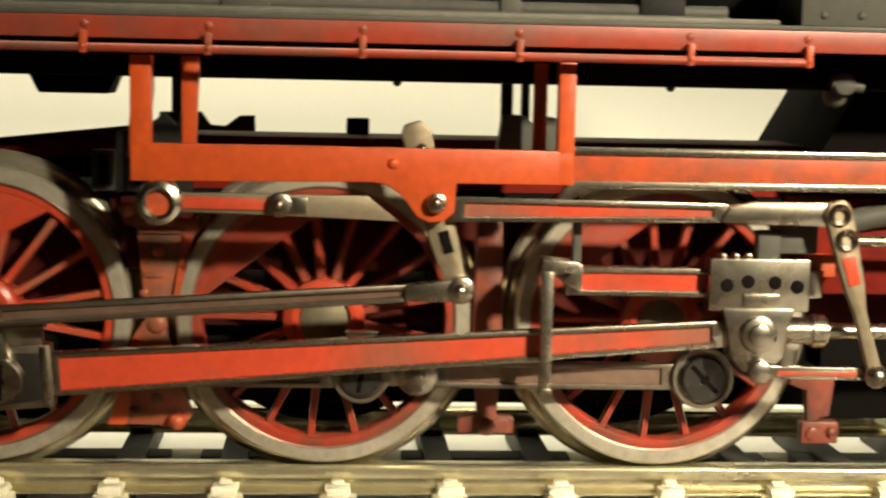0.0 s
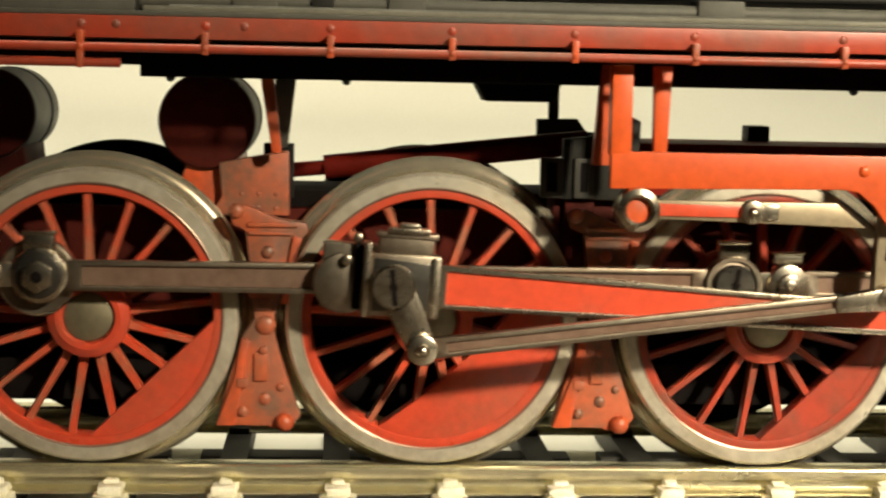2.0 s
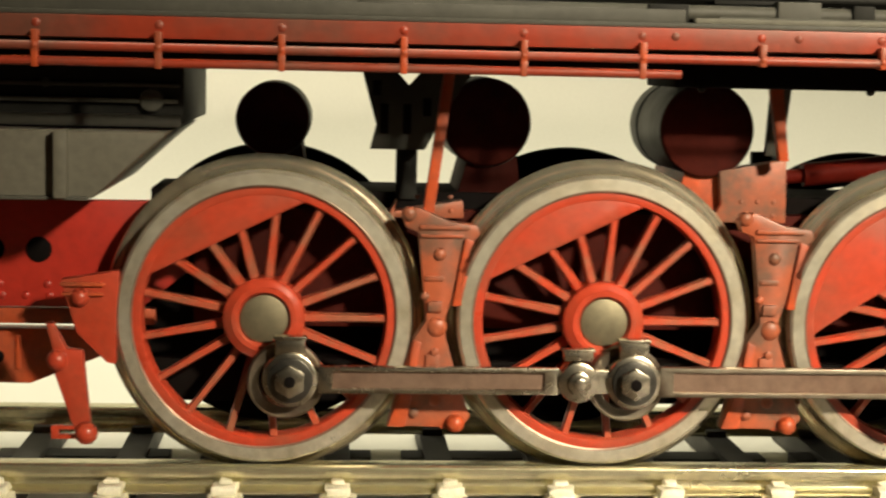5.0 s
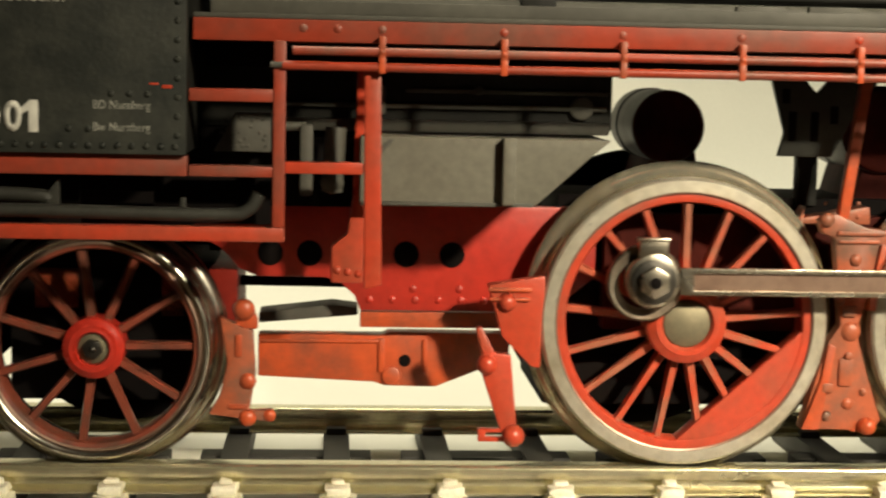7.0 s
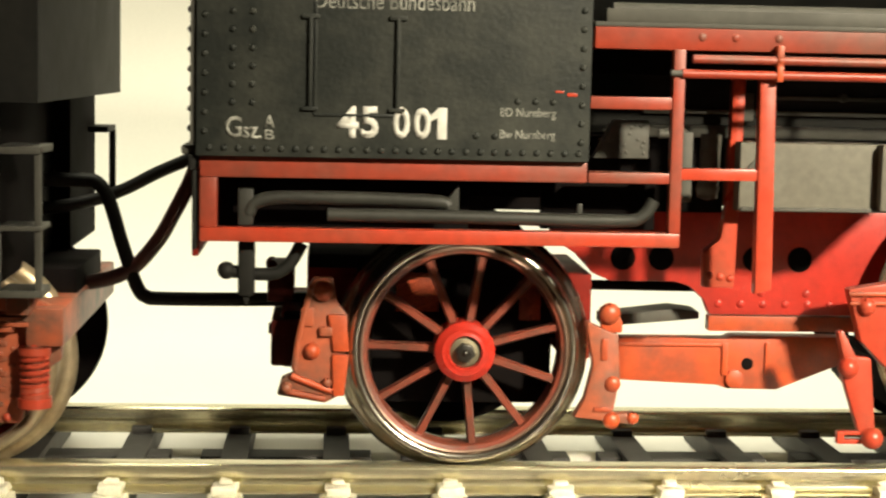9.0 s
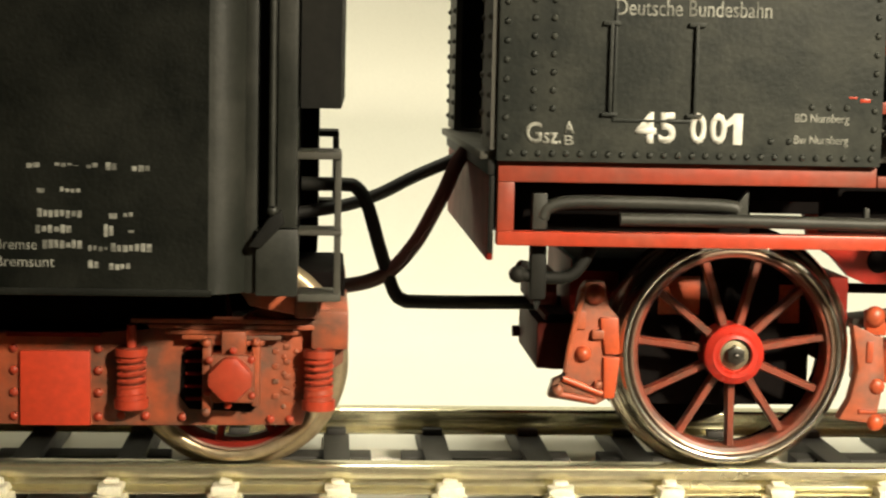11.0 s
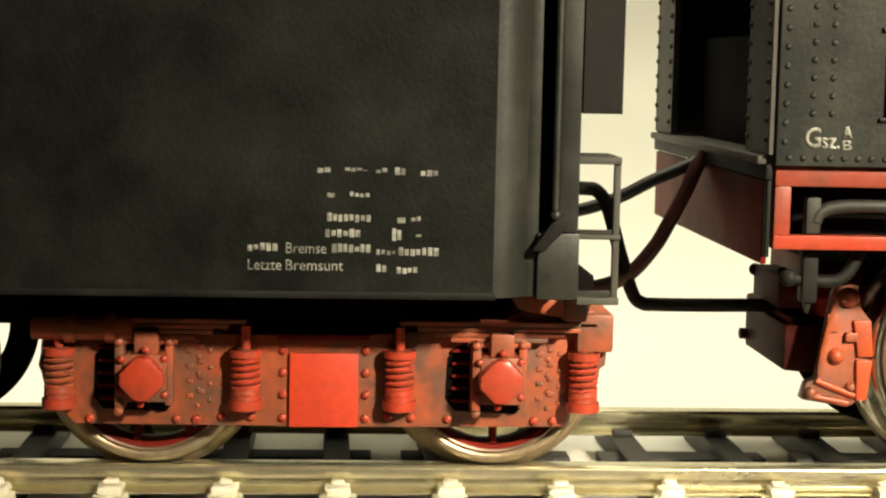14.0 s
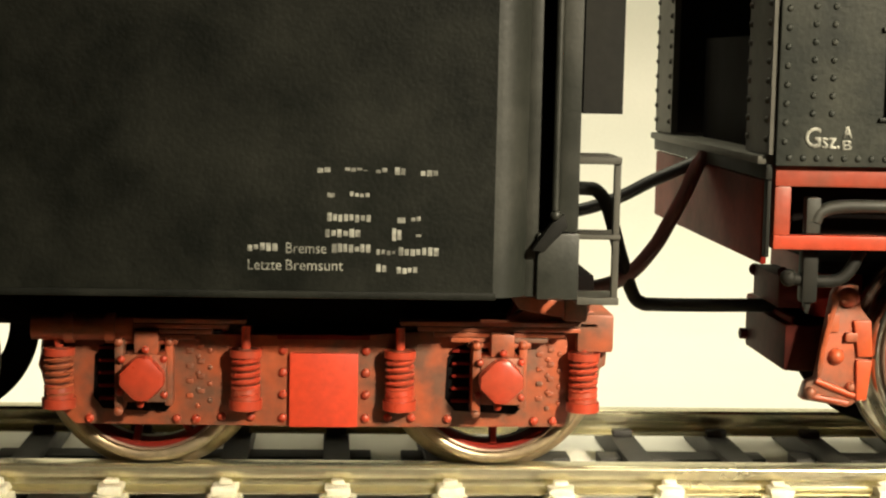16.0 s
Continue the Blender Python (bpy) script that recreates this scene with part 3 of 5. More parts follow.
union = part("union_link", prism([(0, -0.35), (6.8, -0.45), (6.8, 0.35), (0, 0.4)], -16.1, -15.5, 0.1), STEEL, loco, "short steel union link")
part("link_flute", prism([(1, -0.15), (6.0, -0.2), (6.0, 0.12), (1, 0.15)], -16.18, -15.9, 0.03), FLUTE, union)

part("piston_rod", tube([(26, -14.2, 9.9), (44, -14.2, 9.9)], 0.5, 14), STEEL, loco)
slide = fluted(14.8, 31, 1.75, 1.75, -14.4, -13.0, STEEL, RED, loco, "slide_bar", "red slide bar in bright steel edges")
slide.location = (0, 0, 12.85 * MM)
part("bracket", prism([(14.6, 0.9), (15.8, 1.1), (15.8, -0.8), (15.2, -0.5), (13.2, 1.0)], -14.6, -13.2, 0.1), STEEL, slide)
hanger = part("slide_bar_hanger", joined(box(13.15, 13.85, -15.9, -15.2, 6.2, 13.6, 0.1), prism([(13.0, 13.2), (15.4, 13.6), (15.4, 14.2), (13.2, 14.35)], -15.8, -13.5, 0.1), box(13.1, 13.9, -16.0, -15.1, 5.9, 6.35, 0.08)), STEEL, loco, "thin bright steel hanger bar")
part("upright", box(15.2, 15.7, -14.5, -13.6, 14.0, 16.6, 0.08), GREY, loco)
part("top_guide", joined(box(14.9, 42, -14.6, -13.2, 19.0, 20.9, 0.15)), RUST, loco, "faded red guide beam with bright worn top edge")
part("guide_edge", joined(box(14.9, 42, -14.8, -13.2, 20.7, 21.1, 0.1), prism([(15.5, 18.2), (16.2, 18.6), (42, 18.7), (42, 19.1), (14.9, 19.1), (14.0, 17.6)], -14.75, -13.2, 0.08)), STEEL, loco, "bright worn steel edge")
part("valve_spindle", tube([(31, -15.8, 15.75), (44, -15.8, 15.75)], 0.35, 12), STEEL, loco)
part("steam_pipe", tube([(33, -12.5, 16.6), (36, -12.7, 17.2), (44, -12.7, 17.4)], 0.8, 14), GREY, loco)
part("guide_block", joined(box(27.6, 30.4, -14.9, -13.5, 14.8, 16.6, 0.15), box(26.6, 28.0, -15.1, -13.8, 14.3, 16.2, 0.15)), GREY, loco)
part("guide_block", box(28.8, 32, -13.6, -12.4, 13.2, 14.6, 0.15), RUST, loco)
part("valve_block", box(30, 44, -12.5, -8.0, 12.0, 18.0, 0.2), DARKRED, loco)

# ---- motion bracket beam under the running board ----
beam = part("valve_gear_beam", prism([(-11.6, 18.8), (2.6, 18.95), (3.6, 18.8), (4.6, 18.0), (5.4, 16.9), (6.1, 16.6), (7.0, 16.65), (7.6, 17.2), (7.7, 18.95), (14.75, 18.95), (14.75, 21.0), (-11.6, 21.05)], -16.9, -16.1, 0.12), ORANGE, loco, "bright orange-red plastic bracket beam")
part("post", box(-11.65, -10.4, -16.9, -15.7, 20.8, 26.2, 0.1), ORANGE, beam)
part("post", prism([(-8.7, 20.9), (-7.9, 20.9), (-7.7, 26.2), (-8.8, 26.2)], -15.2, -14.4, 0.08), ORANGE, beam)
part("post", box(13.75, 14.75, -16.9, -15.7, 18.95, 26.3, 0.1), ORANGE, beam)
part("post", prism([(-12.2, 20), (-11.0, 20), (-10.6, 24), (-10.6, 26.2), (-11.8, 26.2)], -13.6, -12.8, 0.08), RUST, beam)
part("post", box(12.6, 13.4, -14.0, -13.2, 20.5, 26.2, 0.08), RUST, beam)
part("pivot_pin", joined(disc(PIVOT[0], PIVOT[1], 0.62, -17.5, -16.8, 0.2), dome(PIVOT[0], -17.5, PIVOT[1], 0.4)), STEEL, beam)
part("rivet", dome(3.9, -16.9, 20.1, 0.35, 0.6), ORANGE, beam)
many("inner_post", [box(10.9, 11.6, -11, -10, 19, 25.5, 0.08), box(12.4, 12.9, -9, -8, 20, 25.5, 0.08)], BLACK, loco)
part("inner_bracket", prism([(10.6, 20.4), (15.2, 20.4), (15.2, 22.6), (13.8, 22.9), (13.3, 22.0), (12.4, 22.9), (11.0, 23.0)], -11.2, -9.8, 0.1), GREY, loco)
part("inner_bracket", prism([(-13.4, 17.5), (-8.6, 17.5), (-8.4, 22.6), (-9.0, 22.9), (-9.6, 21.8), (-10.4, 22.6), (-11.6, 21.6), (-13.4, 21.4)], -9.0, -8.0, 0.1), BLACK, loco)

many("reversing_bracket", [prism([(-12.64, 20.5), (-12.69, 22.02), (-9.56, 22.08), (-8.86, 21.1), (-7.75, 21.03), (-6.68, 21.83), (-5.53, 21.86), (-5.48, 20.64)], 11.6, 12.4, 0.1), box(-11.78, -10.99, 11.7, 12.3, 21.919999999999998, 25.6, 0.08)], DIRTYGREY, loco, "dark grey saddle-shaped bracket")
for x0, x1 in ((-14.9, -13.4), (-12.7, -11.4)):
    sp = part("slotted_plate", box(x0, x1, -9.3, -8.8, 17.6, 20.2, 0.1), DIRTYGREY, loco)
    part("slot", box(x0 + 0.4, x1 - 0.4, -9.36, -9.2, 18.0, 19.9, 0.05), DEEP, sp)

# ---- running board ----
board = part("running_board", box(-96.4, 60, -17.8, -6, 27.15, 28.45, 0.1), BOARD, loco, "long dusty red running board with riveted face")
part("board_deck", box(-96.4, 60, -17.7, -6, 28.46, 28.75, 0.08), GREY, loco, "grey tread plate on the running board")
part("pipe", tube([(-90.6, -18.15, 26.65), (28.6, -18.15, 26.55)], 0.27, 12), BOARD, board, "thin red pipe in clips")
part("pipe", tube([(-91.2, -18.15, 25.78), (-40.6, -18.15, 25.72)], 0.28, 12), BOARD, board)
many("pipe_tip", [tube([(-91.9, -18.15, 25.8), (-91.1, -18.15, 25.78)], 0.2, 12)], GREY, board)
BOLTS = [-85.4, -78.25, -71.2, -64.1, -57.0, -49.95, -42.9, -35.75, -28.5, -21.4, -14.15, -7.0, 1.95, 11.15, 21.3, 28.4]
clip2 = rivet = None
for x in BOLTS:
    if clip2 is None:
        clip2 = part("pipe_clip", joined(box(-0.2, 0.2, -18.48, -17.7, -0.35, 0.95, 0.08), dome(0, -18.45, 0.05, 0.2, 0.6, 10)), RUST, board, at=(x, 0, 26.6))
        rivet = part("rivet", dome(0, -17.8, 0, 0.26, 0.45, 10), BOARD, board, at=(x, 0, 27.95))
        low = part("pipe_clip", joined(box(-0.2, 0.2, -18.48, -18.0, -0.35, 0.6, 0.08)), RUST, board, at=(x, 0, 25.75))
    else:
        again(clip2, board, (x, 0, 26.6))
        again(rivet, board, (x, 0, 27.95))
        if x < -40:
            again(low, board, (x, 0, 25.75))
for x in (-40.9, -33.5, -90, -88):
    again(rivet, board, (x, 0, 27.95))
# Near-black colour puts the shade under the running board into these beams.
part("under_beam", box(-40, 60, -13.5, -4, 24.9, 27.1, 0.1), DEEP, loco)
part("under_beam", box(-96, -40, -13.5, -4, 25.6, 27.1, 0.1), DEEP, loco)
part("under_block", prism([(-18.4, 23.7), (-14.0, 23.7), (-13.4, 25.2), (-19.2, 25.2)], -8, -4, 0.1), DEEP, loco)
many("under_bolt", [*[dome(x, -13, 24.9, 0.3, 1, 10) for x in (-38.2, 4.2, 21.2, -27.5)]], BLACK, loco)
part("drain_valve", joined(dome(31.6, -13.0, 24.6, 0.8), disc(31.8, 25.3, 0.7, -14.6, -13, 0.2), tube([(31, -14.2, 25.4), (33, -14.2, 25.1)], 0.35)), GREY, loco, "small grey drain valve")
part("front_block", prism([(32.4, 20.9), (34.4, 24.5), (34.4, 25.2), (60, 25.2), (60, 19), (32.4, 19)], -8, 9, 0.1), DEEP, loco)
part("pony_frame", box(33.5, 46, -6, 6, 2.6, 8.2, 0.2), DEEP, loco)
part("front_box", box(28.6, 60, -15.5, -8, 28.8, 33, 0.15), GREY, loco, "riveted grey pump housing")
many("rivet", [*[dome(x, -15.5, 29.5, 0.28, 0.6, 8) for x in (30, 32.3, 34.8, 37.2)]], GREY, loco)

# ---- boiler and what lies on the board ----
part("boiler", tube([(-96, 0, 40.5), (60, 0, 40.5)], 14.2, 48), BLACK, loco, "black boiler barrel")
part("pipe", tube([(-95, -15.2, 29.5), (-60, -15.2, 29.5), (-20, -15.2, 29.4), (24, -15.2, 29.4)], 0.5, 10), GREY, loco)
part("pipe", tube([(-70, -14.2, 30.5), (-20, -14.2, 30.4), (24, -14.2, 30.5)], 0.3, 10), BLACK, loco)
part("pipe", tube([(-40, -13.6, 31.2), (-10, -13.6, 31.1), (10, -13.6, 31.4)], 0.25, 8), GREY, loco)
rng = random.Random(9)
for x in (-76, -62.5, -58, -41, -33, -29, -24, -5, 10.8, 20):
    w = 0.5 + rng.random() * 1.2
    part("pipe_bracket", box(x - w, x + w, -15.9, -13.2, 28.7, 29.9 + rng.random() * 0.7, 0.15), GREY if rng.random() > 0.4 else BLACK, loco)
for x0, x1 in ((-38, -32), (-22, -14)):
    many("pump_rib", [*[box(x0, x1, -14.8, -12, 29.0 + 0.5 * k, 29.25 + 0.5 * k, 0.05) for k in range(5)]], BLACK, loco, "ribbed black pump side")
part("side_plate", box(-95.5, -40, -16.2, -15.0, 28.77, 29.6, 0.12), GREY, loco, "dusty grey plate along the running board")
part("side_plate", box(-39.5, 27, -16.6, -15.8, 28.77, 29.1, 0.1), ASH, loco)
part("rod_on_deck", tube([(-38, -16.2, 29.0), (24, -16.2, 29.0)], 0.22, 8), GREY, loco)

# ---- chassis ----
OPENINGS = ((-5.9, -4.0), (4.6, 6.9))  # through the frame beside the second axle


def pierced(x0, x1, y0, y1, z0, z1):
    """A long plate with openings between z 11.1 and 12.3."""
    cuts = [x0] + [x for o in OPENINGS for x in o] + [x1]
    return joined(box(x0, x1, y0, y1, z0, 11.1, 0.1), box(x0, x1, y0, y1, 12.3, z1, 0.1), *[box(cuts[k], cuts[k + 1], y0, y1, 11.0, 12.4, 0) for k in range(0, len(cuts), 2)])


# Plate red is darkened to paint in the shade behind the wheels.
part("main_frame", pierced(-70, 44, -6.2, -4.6, 8.6, 16.4), TANK, loco, "main frame plate, dark red with shade painted in")
# Far plate, block and keeper get their shade from near-black colour.
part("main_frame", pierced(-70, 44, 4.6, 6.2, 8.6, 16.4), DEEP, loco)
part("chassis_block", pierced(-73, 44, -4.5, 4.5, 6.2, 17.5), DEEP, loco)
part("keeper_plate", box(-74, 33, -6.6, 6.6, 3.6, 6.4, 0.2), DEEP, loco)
part("frame_top", box(-11, 44, -4, 4, 17, 21.0, 0.1), DARKRED, loco)
part("frame_lug", box(1.3, 2.9, 2.0, 3.9, 20.0, 22.1, 0.1), BLACK, loco)
# Spring block coloured as shaded, darker than the frame red.
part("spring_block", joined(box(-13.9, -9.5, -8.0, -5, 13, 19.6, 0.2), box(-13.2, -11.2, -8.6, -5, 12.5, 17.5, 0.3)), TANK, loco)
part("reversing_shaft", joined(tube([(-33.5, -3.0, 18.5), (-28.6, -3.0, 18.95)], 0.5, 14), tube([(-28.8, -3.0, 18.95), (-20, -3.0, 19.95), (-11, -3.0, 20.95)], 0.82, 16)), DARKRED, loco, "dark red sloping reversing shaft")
# Reservoir faces carry the running board's shade in their colour.
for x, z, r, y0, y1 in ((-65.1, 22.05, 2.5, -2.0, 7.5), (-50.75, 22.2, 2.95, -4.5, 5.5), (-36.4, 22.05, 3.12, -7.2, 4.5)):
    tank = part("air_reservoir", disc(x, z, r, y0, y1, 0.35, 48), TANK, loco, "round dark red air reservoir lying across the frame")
    part("barrel", lathe([(y0 + 0.4, r - 0.1), (y0 + 0.4, r + 0.03), (y1, r + 0.03), (y1, r - 0.1)], x, z, 48), BARREL, tank, "barrel painted pale grey as if backlit")
    part("band", lathe([(y1 - 3, r), (y1 - 3, r + 0.1), (y1 - 2.6, r + 0.1), (y1 - 2.6, r)], x, z, 40), BLACK, tank)
    part("saddle", prism([(x - 2.2, 16.2), (x + 2.6, 16.2), (x + 2.0, z - 1.6), (x - 1.2, z - 2.3)], y0 + 0.6, y1 - 1, 0.15), RUST if x > -40 else TANK, tank)
for x, top in ((-33.2, 20.2), (-54.6, 17.2)):
    part("frame_bracket", joined(prism([(x - 2.9, 16.0), (x + 2.2, 16.0), (x + 2.1, top), (x - 2.4, top - 0.8), (x - 2.2, 17.2)], -7.4, -5.6, 0.15), *[dome(x - 0.9 + 1.1 * (k % 3), -7.4, 16.5 + 0.9 * (k // 3), 0.15, 0.7, 8) for k in range(6)]), BOGIE, loco)
    if x > -40:
        part("lattice_strut", prism([(x + 0.9, 20.4), (x + 2.0, 20.4), (x + 2.6, 25.6), (x + 1.2, 25.6)], -6.4, -5.8, 0.06), GREY, loco, "grey lattice strut")
    else:
        v = part("lattice_strut", prism([(-58.6, 20.4), (-55.0, 20.4), (-53.6, 23.0), (-51.9, 25.6), (-55.2, 25.6), (-56.1, 24.6), (-57.0, 25.6), (-59.2, 25.6), (-58.2, 22.0)], -6.4, -5.8, 0.06), DIRTYGREY, loco, "dark grey lattice plate with slots")
        many("slot", [box(xx - 0.28, xx + 0.28, -6.45, -6.2, z0, z1, 0.1) for xx, z0, z1 in ((-57.7, 21.4, 23.4), (-56.2, 21.4, 23.4), (-54.9, 22.6, 23.8), (-58.2, 23.9, 24.9))], DEEP, v)
    part("red_strut", prism([(x + 0.1, 26.2), (x + 1.0, 26.2), (x + 1.7, 20.2), (x + 1.1, 20.2)] if x > -40 else [(x + 0.6, 25.6), (x + 1.3, 25.6), (x + 0.1, 16.5), (x - 0.6, 16.5)], -9.4, -8.6, 0.08), RUST, loco)
    part("slot_box", box(x + 0.4, x + 2.4, -5.2, -4.2, 17, 20.6, 0.08) if x > -40 else box(x - 2.2, x - 0.8, -4.8, -3.8, 17, 20.4, 0.08), BLACK, loco)

# ---- brake hangers between the wheels ----
def brake(x, label="dusty red brake hanger with shoe and bolts"):
    h = part("brake_hanger", prism([(-1.1, 16.9), (-2.2, 16.4), (-1.9, 15.6), (-1.1, 15.3), (-0.75, 12.0), (-0.5, 9.6), (-1.3, 8.4), (-2.0, 6.0), (-2.9, 2.7), (1.9, 2.6), (2.5, 3.3), (1.5, 6.2), (0.8, 8.5), (0.75, 9.8), (1.3, 11.5), (1.9, 14.2), (2.9, 15.2), (2.7, 15.8), (1.0, 16.0)], -9.9, -8.7, 0.15), BOGIE, loco, label, at=(x, 0, 0))
    many("pivot_bolt", [dome(-1.7, -9.9, 16.5, 0.5, 0.7), dome(0.3, -9.9, 13.9, 0.42, 0.6), dome(0.2, -9.85, 9.2, 0.68, 0.5), dome(0.2, -9.9, 4.4, 0.4, 0.5)], BOGIE, h)
    part("brake_shoe", prism([(-2.9, 2.7), (-1.7, 2.7), (-0.75, 8.2), (-1.3, 8.4), (-1.7, 6.0)], -10.2, -9.0, 0.12), RUST, h)
    part("brake_shoe", prism([(1.15, 10.6), (1.75, 10.6), (2.2, 12.4), (1.75, 12.9), (1.9, 13.0), (2.5, 14.8), (1.9, 15.0)], -10.2, -9.0, 0.1), RUST, h)
    many("cross_bar", [box(-1.0, 2.2, -10.1, -9.6, 15.5, 15.8, 0.1), box(-0.9, 1.8, -10.1, -9.6, 15.0, 15.2, 0.1)], BOGIE, h)
    part("pull_rod_end", joined(dome(1.5, -10.1, 2.95, 0.62), box(0.5, 1.6, -9.9, -9.0, 2.5, 3.4, 0.15)), RUST, h)
    many("adjuster", [box(-0.5, 0.4, -10.1, -9.8, 5.6, 7.4, 0.08), disc(0.1, 7.6, 0.25, -10.2, -9.8, 0.05, 12), box(-0.6, 0.6, -10.05, -9.8, 12.2, 12.5, 0.06)], BOGIE, h)
    many("grease_lump", [dome(-0.6, -9.95, 11.2, 0.3, 0.6, 8), box(-0.4, 0.5, -10.15, -9.85, 10.2, 10.9, 0.12), dome(-1.2, -10.0, 3.6, 0.35, 0.6, 8), box(-1.6, -0.9, -10.3, -10.0, 5.2, 5.8, 0.1), dome(1.2, -9.95, 5.2, 0.28, 0.6, 8)], BOGIE, h)
    return h


for x in (-54.4, -32.6, -10.9):
    brake(x)
fb = part("brake_hanger", prism([(-0.7, 16), (0.9, 16), (1.0, 9), (0.8, 3.4), (1.9, 3.3), (1.9, 2.2), (-1.7, 2.2), (-1.7, 3.2), (-0.5, 3.5), (-0.9, 9)], -9.7, -8.8, 0.12), BROWNRED, loco, "grimy dark red brake hanger", at=(10.4, 0, 0))
part("pull_rod_end", joined(dome(0.1, -10.0, 2.75, 0.62), box(-0.6, 1.5, -10.0, -9.4, 2.3, 3.2, 0.1)), BROWNRED, fb)
fb2 = part("brake_hanger", joined(prism([(-1.8, 6.4), (1.2, 6.2), (0.9, 5.0), (0.2, 3.0), (-0.5, 3.0), (-0.6, 5.2), (-1.7, 5.6)], -9.7, -8.8, 0.12), prism([(0.6, 6.2), (1.5, 6.0), (1.2, 3.4), (0.5, 3.2)], -9.0, -8.2, 0.1), box(-0.9, 1.6, -9.9, -8.8, 1.7, 3.2, 0.2)), BROWNRED, loco, "grimy brake hanger end", at=(32.2, 0, 0))
many("bolt", [disc(-0.2, 2.4, 0.42, -10.1, -9.6, 0.1, 16), dome(1.1, -9.9, 2.5, 0.4, 0.8, 10)], BROWNRED, fb2)
# rear hanger of the last driving axle
rb = part("brake_hanger", prism([(-1.2, 12.0), (2.5, 12.6), (2.5, 9.7), (2.35, 9.5), (2.3, 6.6), (1.7, 6.7), (-0.2, 8.6), (-0.9, 11.0)], -10.1, -8.9, 0.15), RED, loco, "bright red brake shoe on its hanger", at=(-76.9, 0, 0))
part("arm", prism([(-2.0, 9.3), (-1.6, 9.4), (-0.7, 7.7), (0.3, 7.6), (0.8, 2.7), (-0.3, 2.7), (-1.7, 6.8), (-1.5, 7.5)], -10.9, -10.0, 0.15), RED, rb)
many("ball", [dome(-1.25, -11.0, 7.0, 0.68), dome(0.55, -11.0, 2.35, 0.75), dome(0.05, -10.1, 10.9, 0.62), box(-1.6, 0.6, -10.8, -10.2, 1.9, 2.2, 0.08), box(-1.6, 0.6, -10.8, -10.2, 2.5, 2.75, 0.08), box(-1.7, -1.2, -10.8, -10.2, 1.9, 2.75, 0.08)], RED, rb)
many("cross_bar", [box(-1.2, 1.6, -10.35, -10.0, 11.6, 11.85, 0.1), box(-1.1, 1.5, -10.35, -10.0, 11.0, 11.2, 0.1)], RUST, rb)

# ---- rear frame, firebox, ashpan ----
rear = part("rear_frame", prism([(-97.5, 16.6), (-97.0, 14.6), (-95.4, 13.6), (-94.2, 12.3), (-93.0, 11.8), (-88.6, 11.8), (-87.6, 11.5), (-86.6, 10.6), (-86.2, 9.6), (-73.5, 9.6), (-70.5, 12), (-70.5, 16.7)], -5.6, -4.6, 0.12), PLATE, loco, "deep red riveted rear frame plate with round holes")
part("foot_flange", box(-86.2, -72.6, -5.5, -4.4, 8.45, 9.5, 0.1), RUST, rear)
for x in (-92.2, -89.6, -83.2, -80.15):
    part("hole", disc(x, 13.4, 0.85, -5.68, -5.4, 0.02, 24), DEEP, rear)
rv = None
for x, z in [(-85.6 + 1.53 * k, 10.35) for k in range(9)] + [(-82.7, 11.1), (-79.6, 11.1)]:
    rv = part("rivet", dome(0, -5.62, 0, 0.27, 0.45, 10), PLATE, rear, at=(x, 0, z)) if rv is None else again(rv, rear, (x, 0, z))
truck = part("truck_arm", prism([(-93.0, 7.75), (-84.6, 7.75), (-84.2, 7.95), (-81.8, 7.95), (-76, 7.9), (-76, 6.2), (-81.0, 4.2), (-84.4, 4.25), (-85.2, 4.5), (-93.0, 4.85)], -4.2, -2.6, 0.15), RUST, loco, "red-brown pony truck arm with a round hole")
many("lip", [box(-93, -84.7, -4.35, -4.1, 7.2, 7.4, 0.05), box(-84.9, -84.5, -4.4, -4.1, 5.2, 7.5, 0.08), box(-81.9, -81.6, -4.4, -4.1, 5.2, 7.5, 0.08)], RUST, truck)
part("boss", disc(-84.0, 4.95, 0.65, -4.5, -4.1, 0.15), RUST, truck)
part("hole", disc(-83.1, 6.0, 0.42, -4.26, -4.0, 0.02, 20), DEEP, truck)
part("brake_shaft", tube([(-98, -2, 11.1), (-84, -2, 11.0)], 0.35, 10), DEEP, loco)
part("drag_plate", prism([(-93, 8.3), (-86.3, 8.9), (-86.3, 9.4), (-88, 9.6), (-93, 9.0)], -3.0, 0, 0.1), GREY, loco)
fire = part("firebox", box(-97, -70.4, -9.8, 9.8, 21.9, 27, 0.2), BLACK, loco, "black firebox side with fittings")
many("side_rail", [box(-83.6, -70.7, -10.1, -9.7, 24.2, 24.45, 0.08), box(-92, -70.6, -10.3, -9.6, 21.7, 22.5, 0.15), box(-92, -70.8, -10.2, -9.7, 23.2, 23.5, 0.1), box(-86, -84.9, -10.5, -9.6, 22.8, 24.6, 0.15)], GREY, fire)
many("wash_plug", [disc(-72.4, 23.4, 0.75, -10.3, -9.6, 0.15), disc(-79.0, 24.4, 0.3, -10.2, -9.7, 0.08, 12)], GREY, fire)
ash = part("ashpan", prism([(-86.5, 17.27), (-75.6, 17.45), (-72.5, 20.29), (-71.0, 21.55), (-86.5, 21.6)], -13.9, 9.0, 0.15), ASH, loco, "dusty grey ashpan side")
part("post", box(-77.8, -77.0, -14.8, -13.6, 17.5, 21.65, 0.15), ASH, ash)
part("crease", prism([(-86.3, 19.3), (-84.4, 21.4), (-84.8, 21.4), (-86.3, 19.8)], -14.05, -13.8, 0.05), GREY, ash)
